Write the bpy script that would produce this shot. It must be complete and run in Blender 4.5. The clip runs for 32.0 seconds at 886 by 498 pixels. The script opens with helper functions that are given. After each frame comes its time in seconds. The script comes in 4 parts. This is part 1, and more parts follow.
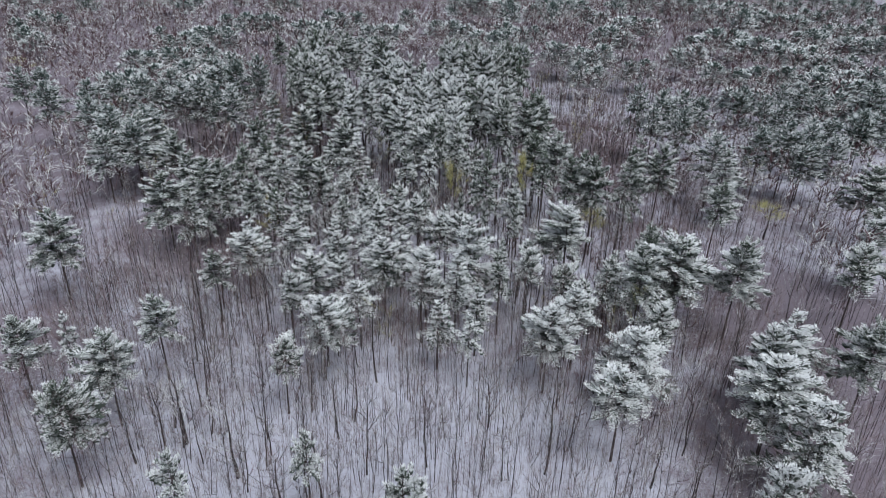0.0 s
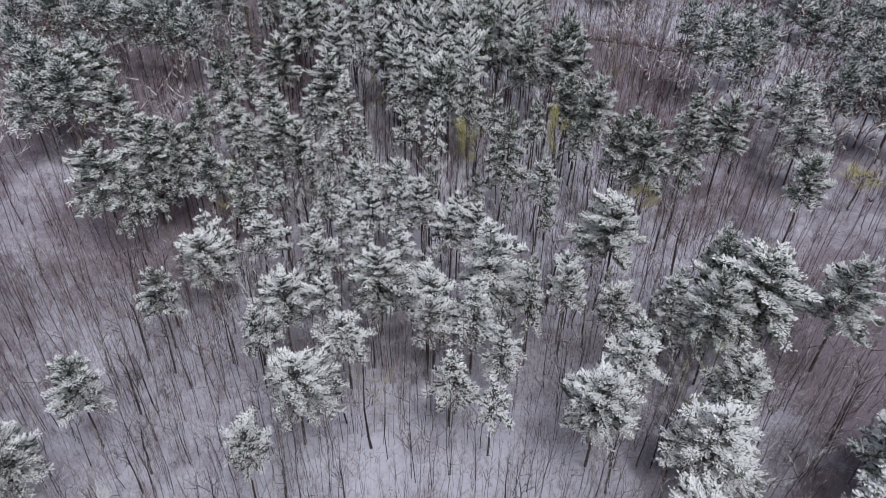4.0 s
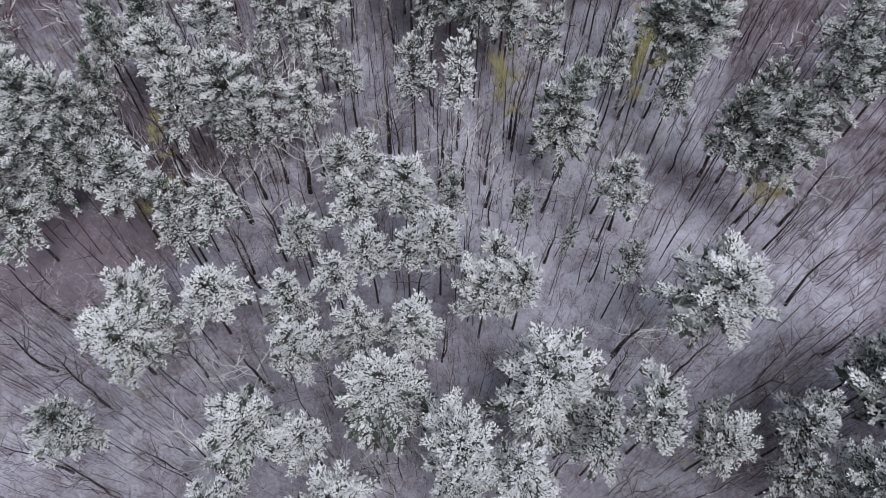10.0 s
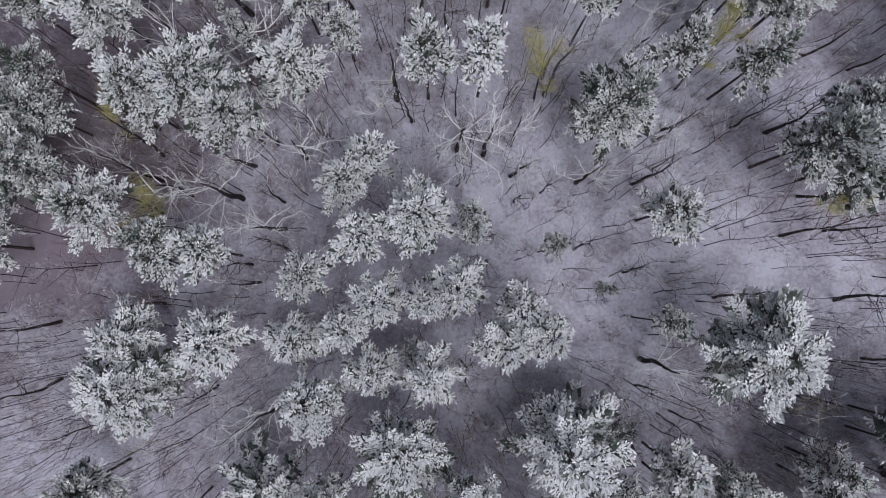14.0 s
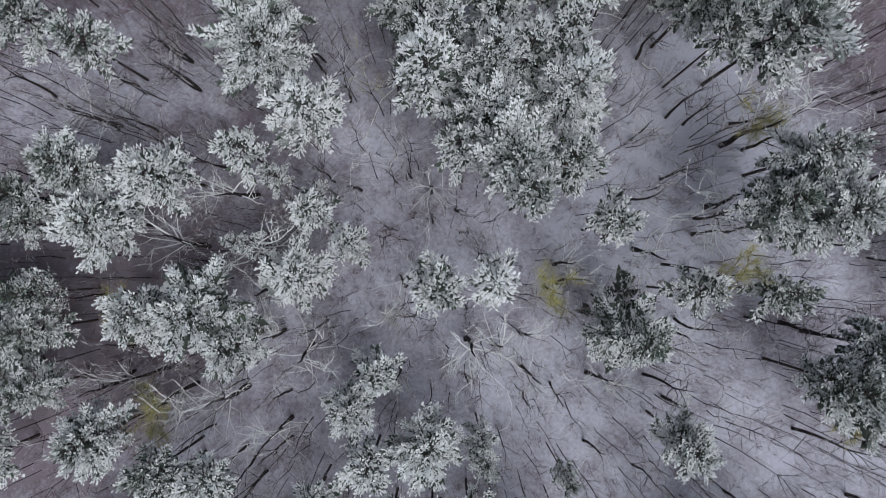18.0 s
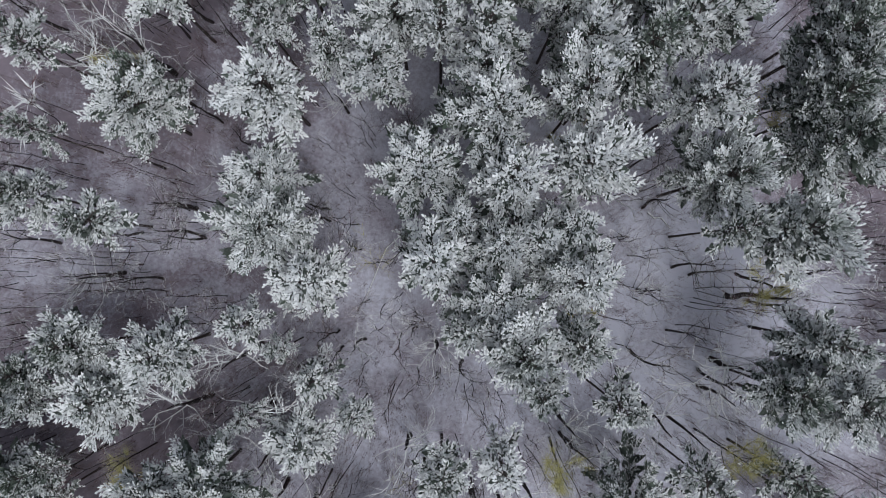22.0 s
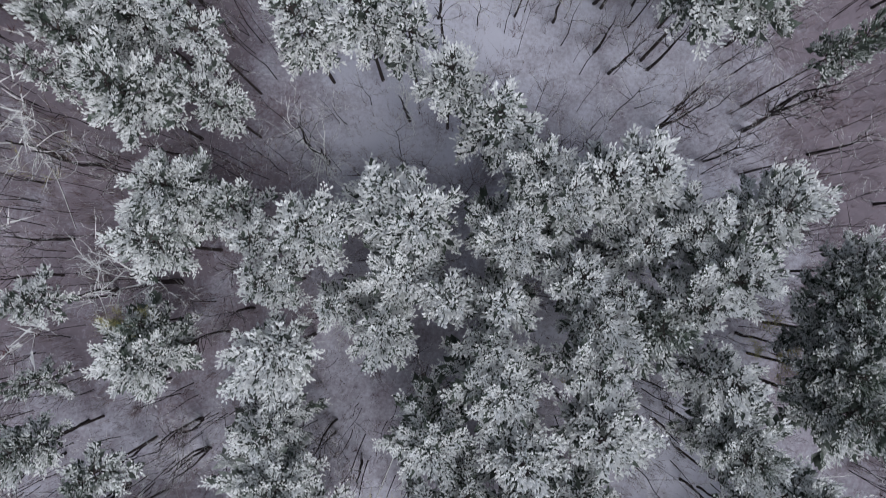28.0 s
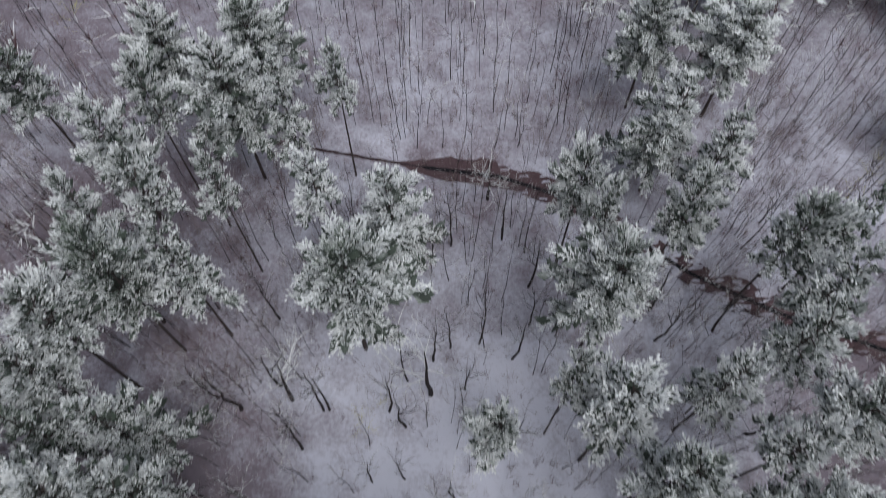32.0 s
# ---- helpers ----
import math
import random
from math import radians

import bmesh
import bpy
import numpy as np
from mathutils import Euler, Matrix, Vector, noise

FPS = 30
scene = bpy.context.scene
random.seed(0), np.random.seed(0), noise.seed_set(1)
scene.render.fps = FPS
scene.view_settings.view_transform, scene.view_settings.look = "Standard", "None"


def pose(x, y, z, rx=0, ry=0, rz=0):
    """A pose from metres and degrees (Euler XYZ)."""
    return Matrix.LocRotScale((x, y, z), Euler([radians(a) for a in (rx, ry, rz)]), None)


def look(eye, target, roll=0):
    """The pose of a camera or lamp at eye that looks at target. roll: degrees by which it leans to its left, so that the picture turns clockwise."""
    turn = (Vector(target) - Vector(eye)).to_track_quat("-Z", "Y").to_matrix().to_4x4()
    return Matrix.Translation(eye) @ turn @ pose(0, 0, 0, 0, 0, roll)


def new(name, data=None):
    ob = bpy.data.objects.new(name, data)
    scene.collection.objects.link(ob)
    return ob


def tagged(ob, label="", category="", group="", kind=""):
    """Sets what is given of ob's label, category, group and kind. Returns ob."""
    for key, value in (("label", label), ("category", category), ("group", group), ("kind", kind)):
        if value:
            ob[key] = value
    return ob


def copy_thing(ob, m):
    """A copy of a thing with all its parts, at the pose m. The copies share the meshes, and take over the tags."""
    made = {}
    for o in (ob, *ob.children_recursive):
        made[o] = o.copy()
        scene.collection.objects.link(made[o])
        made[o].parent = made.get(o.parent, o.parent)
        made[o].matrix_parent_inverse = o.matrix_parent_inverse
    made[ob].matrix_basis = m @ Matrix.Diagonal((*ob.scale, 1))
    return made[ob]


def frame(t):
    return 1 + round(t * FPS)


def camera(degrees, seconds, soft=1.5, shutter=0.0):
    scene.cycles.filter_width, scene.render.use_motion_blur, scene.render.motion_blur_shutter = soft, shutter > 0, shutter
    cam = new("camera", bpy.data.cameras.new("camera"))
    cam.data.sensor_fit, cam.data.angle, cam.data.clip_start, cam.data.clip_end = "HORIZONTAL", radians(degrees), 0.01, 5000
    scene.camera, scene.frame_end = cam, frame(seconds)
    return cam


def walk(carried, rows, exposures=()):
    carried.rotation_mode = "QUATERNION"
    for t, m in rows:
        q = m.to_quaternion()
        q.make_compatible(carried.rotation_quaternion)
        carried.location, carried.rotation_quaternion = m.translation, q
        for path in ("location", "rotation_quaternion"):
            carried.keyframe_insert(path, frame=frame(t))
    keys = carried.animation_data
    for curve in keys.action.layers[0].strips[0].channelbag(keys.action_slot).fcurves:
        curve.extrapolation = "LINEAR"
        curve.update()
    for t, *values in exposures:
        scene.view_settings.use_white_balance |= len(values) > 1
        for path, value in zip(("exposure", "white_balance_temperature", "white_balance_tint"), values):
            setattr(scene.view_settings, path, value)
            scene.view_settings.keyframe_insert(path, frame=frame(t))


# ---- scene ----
cam = camera(64.1, 32.0, soft=0.4, shutter=0.5)
METRES, EYE = 200.0, 70.0
ROWS = [
    (0.0, 0.0, 0.0, 0.0, 0.71, -27.41, -1.36),
    (0.5, -0.0009, 0.0232, 0.001, 0.74, -28.71, -1.32),
    (1.0, -0.0018, 0.045, 0.002, 0.75, -29.91, -1.28),
    (1.5, -0.0028, 0.0669, 0.0031, 0.76, -31.06, -1.25),
    (2.0, -0.0038, 0.0886, 0.0041, 0.78, -32.18, -1.22),
    (2.5, -0.005, 0.1102, 0.0053, 0.79, -33.29, -1.21),
    (3.0, -0.0061, 0.1303, 0.0063, 0.8, -34.33, -1.19),
    (3.5, -0.0075, 0.1518, 0.0071, 0.8, -35.65, -1.17),
    (5.5, -0.0129, 0.2402, 0.0098, 0.96, -42.96, -1.11),
    (6.0, -0.014, 0.2603, 0.0107, 1.0, -44.72, -1.07),
    (6.5, -0.0152, 0.282, 0.0116, 1.02, -46.56, -1.03),
    (7.0, -0.0166, 0.3037, 0.0126, 1.05, -48.41, -1.02),
    (7.5, -0.0181, 0.3271, 0.0139, 1.07, -50.43, -0.98),
    (8.0, -0.0197, 0.349, 0.0149, 1.1, -52.26, -0.99),
    (8.5, -0.0212, 0.3706, 0.0156, 1.11, -54.18, -1.0),
    (9.0, -0.0223, 0.3917, 0.017, 1.14, -56.17, -0.95),
    (9.5, -0.0239, 0.4136, 0.0177, 1.16, -58.19, -0.96),
    (10.0, -0.0252, 0.4356, 0.0185, 1.21, -60.86, -0.91),
    (10.5, -0.0267, 0.4593, 0.0194, 1.21, -64.46, -0.87),
    (11.0, -0.0279, 0.4818, 0.0202, 1.23, -67.93, -0.79),
    (11.5, -0.029, 0.5039, 0.0207, 1.28, -71.25, -0.72),
    (12.0, -0.0302, 0.5244, 0.0212, 1.3, -74.24, -0.68),
    (12.5, -0.0314, 0.5462, 0.0217, 1.33, -77.44, -0.61),
    (13.0, -0.0328, 0.5675, 0.0223, 1.34, -80.75, -0.58),
    (13.5, -0.0341, 0.5882, 0.0229, 1.33, -84.19, -0.51),
    (15.5, -0.0368, 0.6614, 0.0234, 1.52, -88.92, -0.13),
    (16.0, -0.0374, 0.6746, 0.0233, 1.58, -88.87, -0.09),
    (16.5, -0.0383, 0.6869, 0.023, 1.65, -88.84, -0.1),
    (17.0, -0.0393, 0.6991, 0.0227, 1.74, -88.78, -0.12),
    (17.5, -0.04, 0.7099, 0.0225, 1.83, -88.71, -0.13),
    (18.0, -0.04, 0.7202, 0.0222, 1.87, -88.77, -0.01),
    (18.5, -0.0412, 0.7308, 0.0221, 1.91, -88.81, -0.09),
    (19.0, -0.0421, 0.7408, 0.0221, 1.98, -88.79, -0.13),
    (19.5, -0.0426, 0.7511, 0.022, 1.98, -88.87, -0.11),
    (20.0, -0.0431, 0.7605, 0.0222, 2.06, -88.79, -0.09),
    (20.5, -0.0439, 0.7709, 0.0222, 2.09, -88.85, -0.11),
    (21.0, -0.0444, 0.7792, 0.0224, 2.14, -88.77, -0.08),
    (21.5, -0.045, 0.7886, 0.0225, 2.17, -88.79, -0.07),
    (22.0, -0.0454, 0.7974, 0.0225, 2.19, -88.71, -0.03),
    (22.5, -0.0459, 0.8062, 0.0225, 2.21, -88.68, -0.02),
    (23.0, -0.0468, 0.8154, 0.0225, 2.22, -88.73, -0.07),
    (23.5, -0.0474, 0.8241, 0.0225, 2.25, -88.69, -0.05),
    (24.0, -0.0479, 0.8329, 0.0225, 2.25, -88.7, -0.04),
    (24.5, -0.0486, 0.8415, 0.0226, 2.27, -88.68, -0.03),
    (25.0, -0.049, 0.8501, 0.0227, 2.29, -88.67, 0.0),
    (25.5, -0.0494, 0.8587, 0.0228, 2.29, -88.66, 0.03),
    (27.5, -0.0516, 0.8949, 0.0233, 2.29, -88.86, 0.1),
    (28.0, -0.0522, 0.9037, 0.0233, 2.3, -88.28, 0.11),
    (28.5, -0.0524, 0.9127, 0.0234, 2.3, -86.63, 0.2),
    (29.0, -0.0532, 0.9216, 0.0234, 2.29, -84.08, 0.19),
    (29.5, -0.0539, 0.9312, 0.0235, 2.31, -81.17, 0.18),
    (30.0, -0.0544, 0.9412, 0.0237, 2.3, -78.28, 0.21),
    (30.5, -0.0554, 0.9537, 0.0241, 2.32, -74.7, 0.16),
    (31.0, -0.0563, 0.9673, 0.0245, 2.36, -71.17, 0.14),
    (31.5, -0.0569, 0.9819, 0.0248, 2.38, -67.19, 0.18),
    (32.0, -0.058, 0.9977, 0.0251, 2.43, -62.85, 0.16),
]
walk(cam, [(t, pose(0, 0, EYE) @ pose(METRES * x, METRES * y, METRES * z, 90 + pitch, roll, yaw)) for t, x, y, z, yaw, pitch, roll in ROWS],
     exposures=[(0.0, 0.58, 5790, 6), (1.0, 0.56, 5990, 10), (9.0, 0.46, 5920, 13), (13.5, 0.36, 5890, 15), (16.5, 0.38, 5870, 8), (25.0, 0.46, 5860, 9), (28.0, 0.42, 5880, 10), (30.0, 0.36, 5920, 10), (32.0, 0.28, 5960, 8)])

# ---- overcast daylight ----
world = bpy.data.worlds.new("overcast_sky")
scene.world = world
world.use_nodes = True
wn, wl = world.node_tree.nodes, world.node_tree.links
sky = wn.new("ShaderNodeTexSky")
sky.sky_type, sky.sun_disc = "NISHITA", False
sky.sun_elevation, sky.sun_rotation = radians(48), radians(200)
sky.dust_density, sky.air_density = 4.0, 1.0
cloud = wn.new("ShaderNodeMixRGB")
cloud.inputs[0].default_value = 0.8
cloud.inputs[2].default_value = (4.6, 4.8, 5.3, 1)
wl.new(sky.outputs[0], cloud.inputs[1])
wl.new(cloud.outputs[0], wn["Background"].inputs[0])
wn["Background"].inputs[1].default_value = 0.06
sun = new("sun", bpy.data.lights.new("sun", "SUN"))
sun.data.energy, sun.data.angle, sun.data.color = 1.85, radians(42), (1.0, 0.96, 0.92)
sun.matrix_world = look((35, -45, 100), (0, 0, 0))


# ---- materials ----
def material(name, rough=0.85):
    m = bpy.data.materials.new(name)
    m.use_nodes = True
    n, l = m.node_tree.nodes, m.node_tree.links
    n["Principled BSDF"].inputs["Roughness"].default_value = rough
    n["Principled BSDF"].inputs["Specular IOR Level"].default_value = 0.2
    return m, n, l, n["Principled BSDF"]


def noise_tex(n, l, coord, scale, detail=4.0, rough=0.6):
    t = n.new("ShaderNodeTexNoise")
    t.inputs["Scale"].default_value, t.inputs["Detail"].default_value, t.inputs["Roughness"].default_value = scale, detail, rough
    l.new(coord, t.inputs["Vector"])
    return t.outputs["Fac"]


def ramp(n, l, fac, *stops):
    r = n.new("ShaderNodeValToRGB")
    e = r.color_ramp.elements
    while len(e) < len(stops):
        e.new(0.5)
    for k, (p, c) in enumerate(stops):
        e[k].position = p
        e[k].color = (*c, 1) if len(c) == 3 else c
    l.new(fac, r.inputs[0])
    return r.outputs[0]


def math_node(n, l, op, a, b, clamp=False):
    t = n.new("ShaderNodeMath")
    t.operation, t.use_clamp = op, clamp
    for k, v in enumerate((a, b)):
        if isinstance(v, (int, float)):
            t.inputs[k].default_value = v
        else:
            l.new(v, t.inputs[k])
    return t.outputs[0]


def mix(n, l, fac, a, b):
    t = n.new("ShaderNodeMixRGB")
    for k, v in enumerate((fac, a, b)):
        if isinstance(v, (int, float)):
            t.inputs[k].default_value = v
        elif isinstance(v, tuple):
            t.inputs[k].default_value = (*v, 1)
        else:
            l.new(v, t.inputs[k])
    return t.outputs[0]


def bump(n, l, bsdf, height, strength, distance):
    b = n.new("ShaderNodeBump")
    b.inputs["Strength"].default_value, b.inputs["Distance"].default_value = strength, distance
    l.new(height, b.inputs["Height"])
    l.new(b.outputs[0], bsdf.inputs["Normal"])


SNOW = (0.885, 0.885, 0.875)


def snow_ground():
    """Thin spring snow over leaf litter: patches of litter show, denser brush stains at a wide scale."""
    m, n, l, bsdf = material("thin_snow_over_leaf_litter", 0.9)
    c = n.new("ShaderNodeTexCoord").outputs["Object"]
    wide, mid, fine = noise_tex(n, l, c, 0.035, 3), noise_tex(n, l, c, 0.22, 5, 0.65), noise_tex(n, l, c, 2.6, 5, 0.7)
    s = math_node(n, l, "ADD", math_node(n, l, "MULTIPLY", wide, 0.35), math_node(n, l, "MULTIPLY", mid, 0.75))
    s = math_node(n, l, "ADD", s, math_node(n, l, "MULTIPLY", fine, 0.6))
    for cx, cy, size, gain in ((-5, 62, 46, 0.17), (44, 205, 30, -0.2), (60, 160, 40, -0.16), (-70, 190, 40, -0.2), (-14, 212, 24, 0.14), (42, 215, 24, -0.24), (36, 192, 16, -0.18), (-50, 236, 24, -0.2), (-40, 205, 24, -0.2), (-36, 178, 20, -0.2), (50, 74, 26, -0.25), (34, 172, 16, -0.2), (-32, 150, 18, -0.15), (-190, 330, 190, -0.34), (0, 420, 190, -0.34), (200, 400, 210, -0.34), (-120, 170, 80, -0.2), (68, 104, 36, -0.34), (-74, 96, 24, -0.22), (-52, 134, 26, -0.26), (8, 124, 20, 0.05), (16, 152, 20, 0.14)):     # clearings with deeper snow; other patches raise or lower the snow over litter
        gap = n.new("ShaderNodeVectorMath")
        gap.operation = "DISTANCE"
        gap.inputs[1].default_value = (cx, cy, 0.7)
        l.new(c, gap.inputs[0])
        deep = n.new("ShaderNodeMapRange")
        deep.interpolation_type = "SMOOTHSTEP"
        deep.inputs["From Min"].default_value, deep.inputs["From Max"].default_value = size, size * 0.35
        deep.inputs["To Min"].default_value, deep.inputs["To Max"].default_value = 0.0, gain
        l.new(gap.outputs["Value"], deep.inputs["Value"])
        s = math_node(n, l, "ADD", s, deep.outputs[0])
    cover = ramp(n, l, s, (0.62, (0.08, 0.08, 0.08)), (1.0, (0.70, 0.70, 0.70)))
    litter = mix(n, l, noise_tex(n, l, c, 1.1, 5), (0.11, 0.084, 0.1), (0.245, 0.19, 0.215))
    l.new(mix(n, l, cover, litter, (0.745, 0.75, 0.845)), bsdf.inputs["Base Color"])
    bump(n, l, bsdf, fine, 0.5, 0.08)
    return m


def needles(name, green, amount, even=1.0, tips=0.0):
    """Pine needles with snow lying on the upper side of each plume; less of it in sheltered patches."""
    m, n, l, bsdf = material(name, 0.8)
    geo, info = n.new("ShaderNodeNewGeometry"), n.new("ShaderNodeObjectInfo")
    c = n.new("ShaderNodeTexCoord").outputs["Object"]
    up = n.new("ShaderNodeSeparateXYZ")
    l.new(geo.outputs["Normal"], up.inputs[0])
    f = math_node(n, l, "MULTIPLY", up.outputs[2], 0.62)
    for value, gain in ((geo.outputs["Random Per Island"], 0.4 * even), (noise_tex(n, l, c, 24.0, 3), 0.9 * even), (noise_tex(n, l, c, 0.8, 2), 0.7), (info.outputs["Random"], 0.25)):
        f = math_node(n, l, "ADD", f, math_node(n, l, "MULTIPLY", value, gain))
    if tips:      # bough tips stand free and catch more snow than the sheltered middle
        flat, out_from_stem = n.new("ShaderNodeVectorMath"), n.new("ShaderNodeVectorMath")
        flat.operation, out_from_stem.operation = "MULTIPLY", "LENGTH"
        flat.inputs[1].default_value = (1, 1, 0)
        l.new(c, flat.inputs[0])
        l.new(flat.outputs[0], out_from_stem.inputs[0])
        f = math_node(n, l, "ADD", f, math_node(n, l, "MULTIPLY", math_node(n, l, "SUBTRACT", out_from_stem.outputs["Value"], 2.0), tips))
    cover = ramp(n, l, math_node(n, l, "SUBTRACT", f, 0.52 + 0.65 * even - amount), (0.0, (0.05,) * 3), (0.7, (0.97,) * 3))
    leaf = mix(n, l, geo.outputs["Random Per Island"], tuple(v * 0.45 for v in green), tuple(v * 1.3 for v in green))
    tone = mix(n, l, cover, leaf, SNOW)
    l.new(tone, bsdf.inputs["Base Color"])
    # light filters through needles and thin snow
    through_light, blend = n.new("ShaderNodeBsdfTranslucent"), n.new("ShaderNodeMixShader")
    l.new(tone, through_light.inputs["Color"])
    blend.inputs[0].default_value = 0.14
    out = next(k for k in n if k.type == "OUTPUT_MATERIAL")
    l.new(bsdf.outputs[0], blend.inputs[1])
    l.new(through_light.outputs[0], blend.inputs[2])
    l.new(blend.outputs[0], out.inputs["Surface"])
    return m


def bark(name, dark, light, snow=0.0, scale=3.0):
    m, n, l, bsdf = material(name, 0.9)
    geo, info = n.new("ShaderNodeNewGeometry"), n.new("ShaderNodeObjectInfo")
    c = n.new("ShaderNodeTexCoord").outputs["Object"]
    grain = noise_tex(n, l, c, scale, 5, 0.7)
    tint = math_node(n, l, "ADD", math_node(n, l, "MULTIPLY", geo.outputs["Random Per Island"], 0.6), math_node(n, l, "MULTIPLY", grain, 0.5))
    col = ramp(n, l, tint, (0.2, dark), (0.9, light))
    if snow:
        up = n.new("ShaderNodeSeparateXYZ")
        l.new(geo.outputs["True Normal"], up.inputs[0])
        f = math_node(n, l, "ADD", up.outputs[2], math_node(n, l, "MULTIPLY", grain, 0.8))
        f = math_node(n, l, "ADD", f, math_node(n, l, "MULTIPLY", info.outputs["Random"], 0.35))
        cover = ramp(n, l, math_node(n, l, "SUBTRACT", f, 1.25 - snow), (0.0, (0, 0, 0)), (0.35, (0.85,) * 3))
        col = mix(n, l, cover, col, SNOW)
    l.new(col, bsdf.inputs["Base Color"])
    bump(n, l, bsdf, grain, 0.6, 0.03)
    return m


M_GROUND = snow_ground()
M_EARTH = bark("bare_earth", (0.045, 0.026, 0.03), (0.13, 0.085, 0.092), 0.0, 1.6)
M_WATER, _n, _l, _b = material("dark_water", 0.12)
_b.inputs["Base Color"].default_value = (0.015, 0.014, 0.016, 1)
M_NEEDLE = needles("snowy_pine_needles", (0.095, 0.13, 0.064), 0.48, 1.15, 0.06)
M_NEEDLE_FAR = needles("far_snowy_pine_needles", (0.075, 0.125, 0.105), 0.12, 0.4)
# less snow; also the painted dimness of pines at the sides
M_NEEDLE_GREEN = needles("light_snow_or_dimmed_pine_needles", (0.075, 0.12, 0.06), 0.26, 1.15, 0.15)
M_NEEDLE_WHITE = needles("thickly_snowed_pine_needles", (0.1, 0.135, 0.07), 0.95, 1.15)
# darker green paints the shade of gaps inside the crown
M_INNER_SHADE = needles("inner_needles_darkened_as_shade", (0.04, 0.06, 0.038), -0.5)
M_SPRUCE = needles("heavy_snow_needles", (0.05, 0.075, 0.05), 0.6)
M_BARK = bark("dark_pine_bark", (0.03, 0.024, 0.024), (0.09, 0.07, 0.065))
M_TRUNK = bark("wet_hardwood_bark", (0.014, 0.011, 0.012), (0.06, 0.048, 0.048), 0.05)
M_FELLED = bark("fallen_wet_bark", (0.016, 0.012, 0.012), (0.06, 0.045, 0.04), 0.25)
M_TRUNK_SNOW = bark("snow_lined_hardwood_bark", (0.1, 0.085, 0.083), (0.28, 0.24, 0.235), 1.0)
M_TWIG = bark("brown_twigs_with_snow", (0.11, 0.08, 0.082), (0.26, 0.2, 0.195), 0.25)
M_STEM = bark("snow_dusted_sapling_bark", (0.05, 0.042, 0.044), (0.2, 0.17, 0.17), 0.35)
M_TWIG_MAROON = bark("distant_maroon_twigs", (0.075, 0.042, 0.048), (0.17, 0.10, 0.105), 0.06)
M_TWIG_TAN = bark("tan_twigs", (0.2, 0.15, 0.135), (0.38, 0.3, 0.27), 0.3)
M_TWIG_RED = bark("maroon_budding_twigs", (0.11, 0.06, 0.068), (0.23, 0.14, 0.145), 0.12)
M_TWIG_GREEN = bark("yellow_green_budding_twigs", (0.38, 0.35, 0.13), (0.6, 0.55, 0.26), 0.0)
M_TWIG_WHITE = bark("snow_loaded_twigs", (0.15, 0.12, 0.115), (0.30, 0.25, 0.24), 0.5)


# ---- mesh helpers ----
def mesh_of(name, verts, faces, mat):
    me = bpy.data.meshes.new(name)
    me.from_pydata(verts, [], faces)
    me.materials.append(mat)
    return me


def part(name, me, parent, label=""):
    ob = new(name, me)
    ob.parent = parent
    return tagged(ob, label)


def side_axes(d):
    a = Vector((0, 0, 1)) if abs(d.z) < 0.9 else Vector((1, 0, 0))
    u = d.cross(a).normalized()
    return u, d.cross(u).normalized()


class Shape:
    """Collects simple pieces of one mesh."""

    def __init__(self):
        self.v, self.f, self.shaded = [], [], []

    def tube(self, pts, radii, sides=5):
        b = len(self.v)
        for i, p in enumerate(pts):
            d = (pts[min(i + 1, len(pts) - 1)] - pts[max(i - 1, 0)]).normalized()
            u, w = side_axes(d)
            for k in range(sides):
                a = 2 * math.pi * k / sides
                self.v.append(p + (u * math.cos(a) + w * math.sin(a)) * radii[i])
        for i in range(len(pts) - 1):
            for k in range(sides):
                k2 = (k + 1) % sides
                self.f.append((b + i * sides + k, b + i * sides + k2, b + (i + 1) * sides + k2, b + (i + 1) * sides + k))

    def spike(self, p, q, r, sides=3):
        b = len(self.v)
        d = (q - p).normalized()
        u, w = side_axes(d)
        for k in range(sides):
            a = 2 * math.pi * k / sides + b * 0.7
            self.v.append(p + (u * math.cos(a) + w * math.sin(a)) * r)
        self.v.append(q)
        self.f += [(b + k, b + (k + 1) % sides, b + sides) for k in range(sides if sides > 2 else 1)]

    def spray(self, p, d, length, wide, rng):
        """One plume of needles: a short folded blade, its ridge up."""
        b = len(self.v)
        u = d.cross(Vector((0, 0, 1)))
        u = u.normalized() if u.length > 0.05 else Vector((1, 0, 0))
        up = u.cross(d)
        roll = rng.gauss(0, 0.45)
        u, up = u * math.cos(roll) + up * math.sin(roll), up * math.cos(roll) - u * math.sin(roll)
        m = p + d * (length * rng.uniform(0.35, 0.6)) - up * (wide * 0.7)
        self.v += [p, m - u * wide, p + d * length, m + u * wide]
        self.f += [(b, b + 2, b + 1), (b, b + 3, b + 2)]

    def mesh(self, name, mat, smooth=False):
        me = mesh_of(name, self.v, self.f, mat)
        for p in me.polygons:
            p.use_smooth = smooth
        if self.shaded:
            me.materials.append(M_INNER_SHADE)
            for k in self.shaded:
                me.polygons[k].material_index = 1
        return me


# ---- ground ----
def stream_y(x):
    """The middle line of the small stream that crosses the wood."""
    return float(np.interp(x, (-90, -35, -15, -7, 1.3, 8, 15.4, 25.7, 60, 90), (256, 252.7, 249.6, 248.7, 246, 241.5, 236.2, 231.1, 219, 212)))


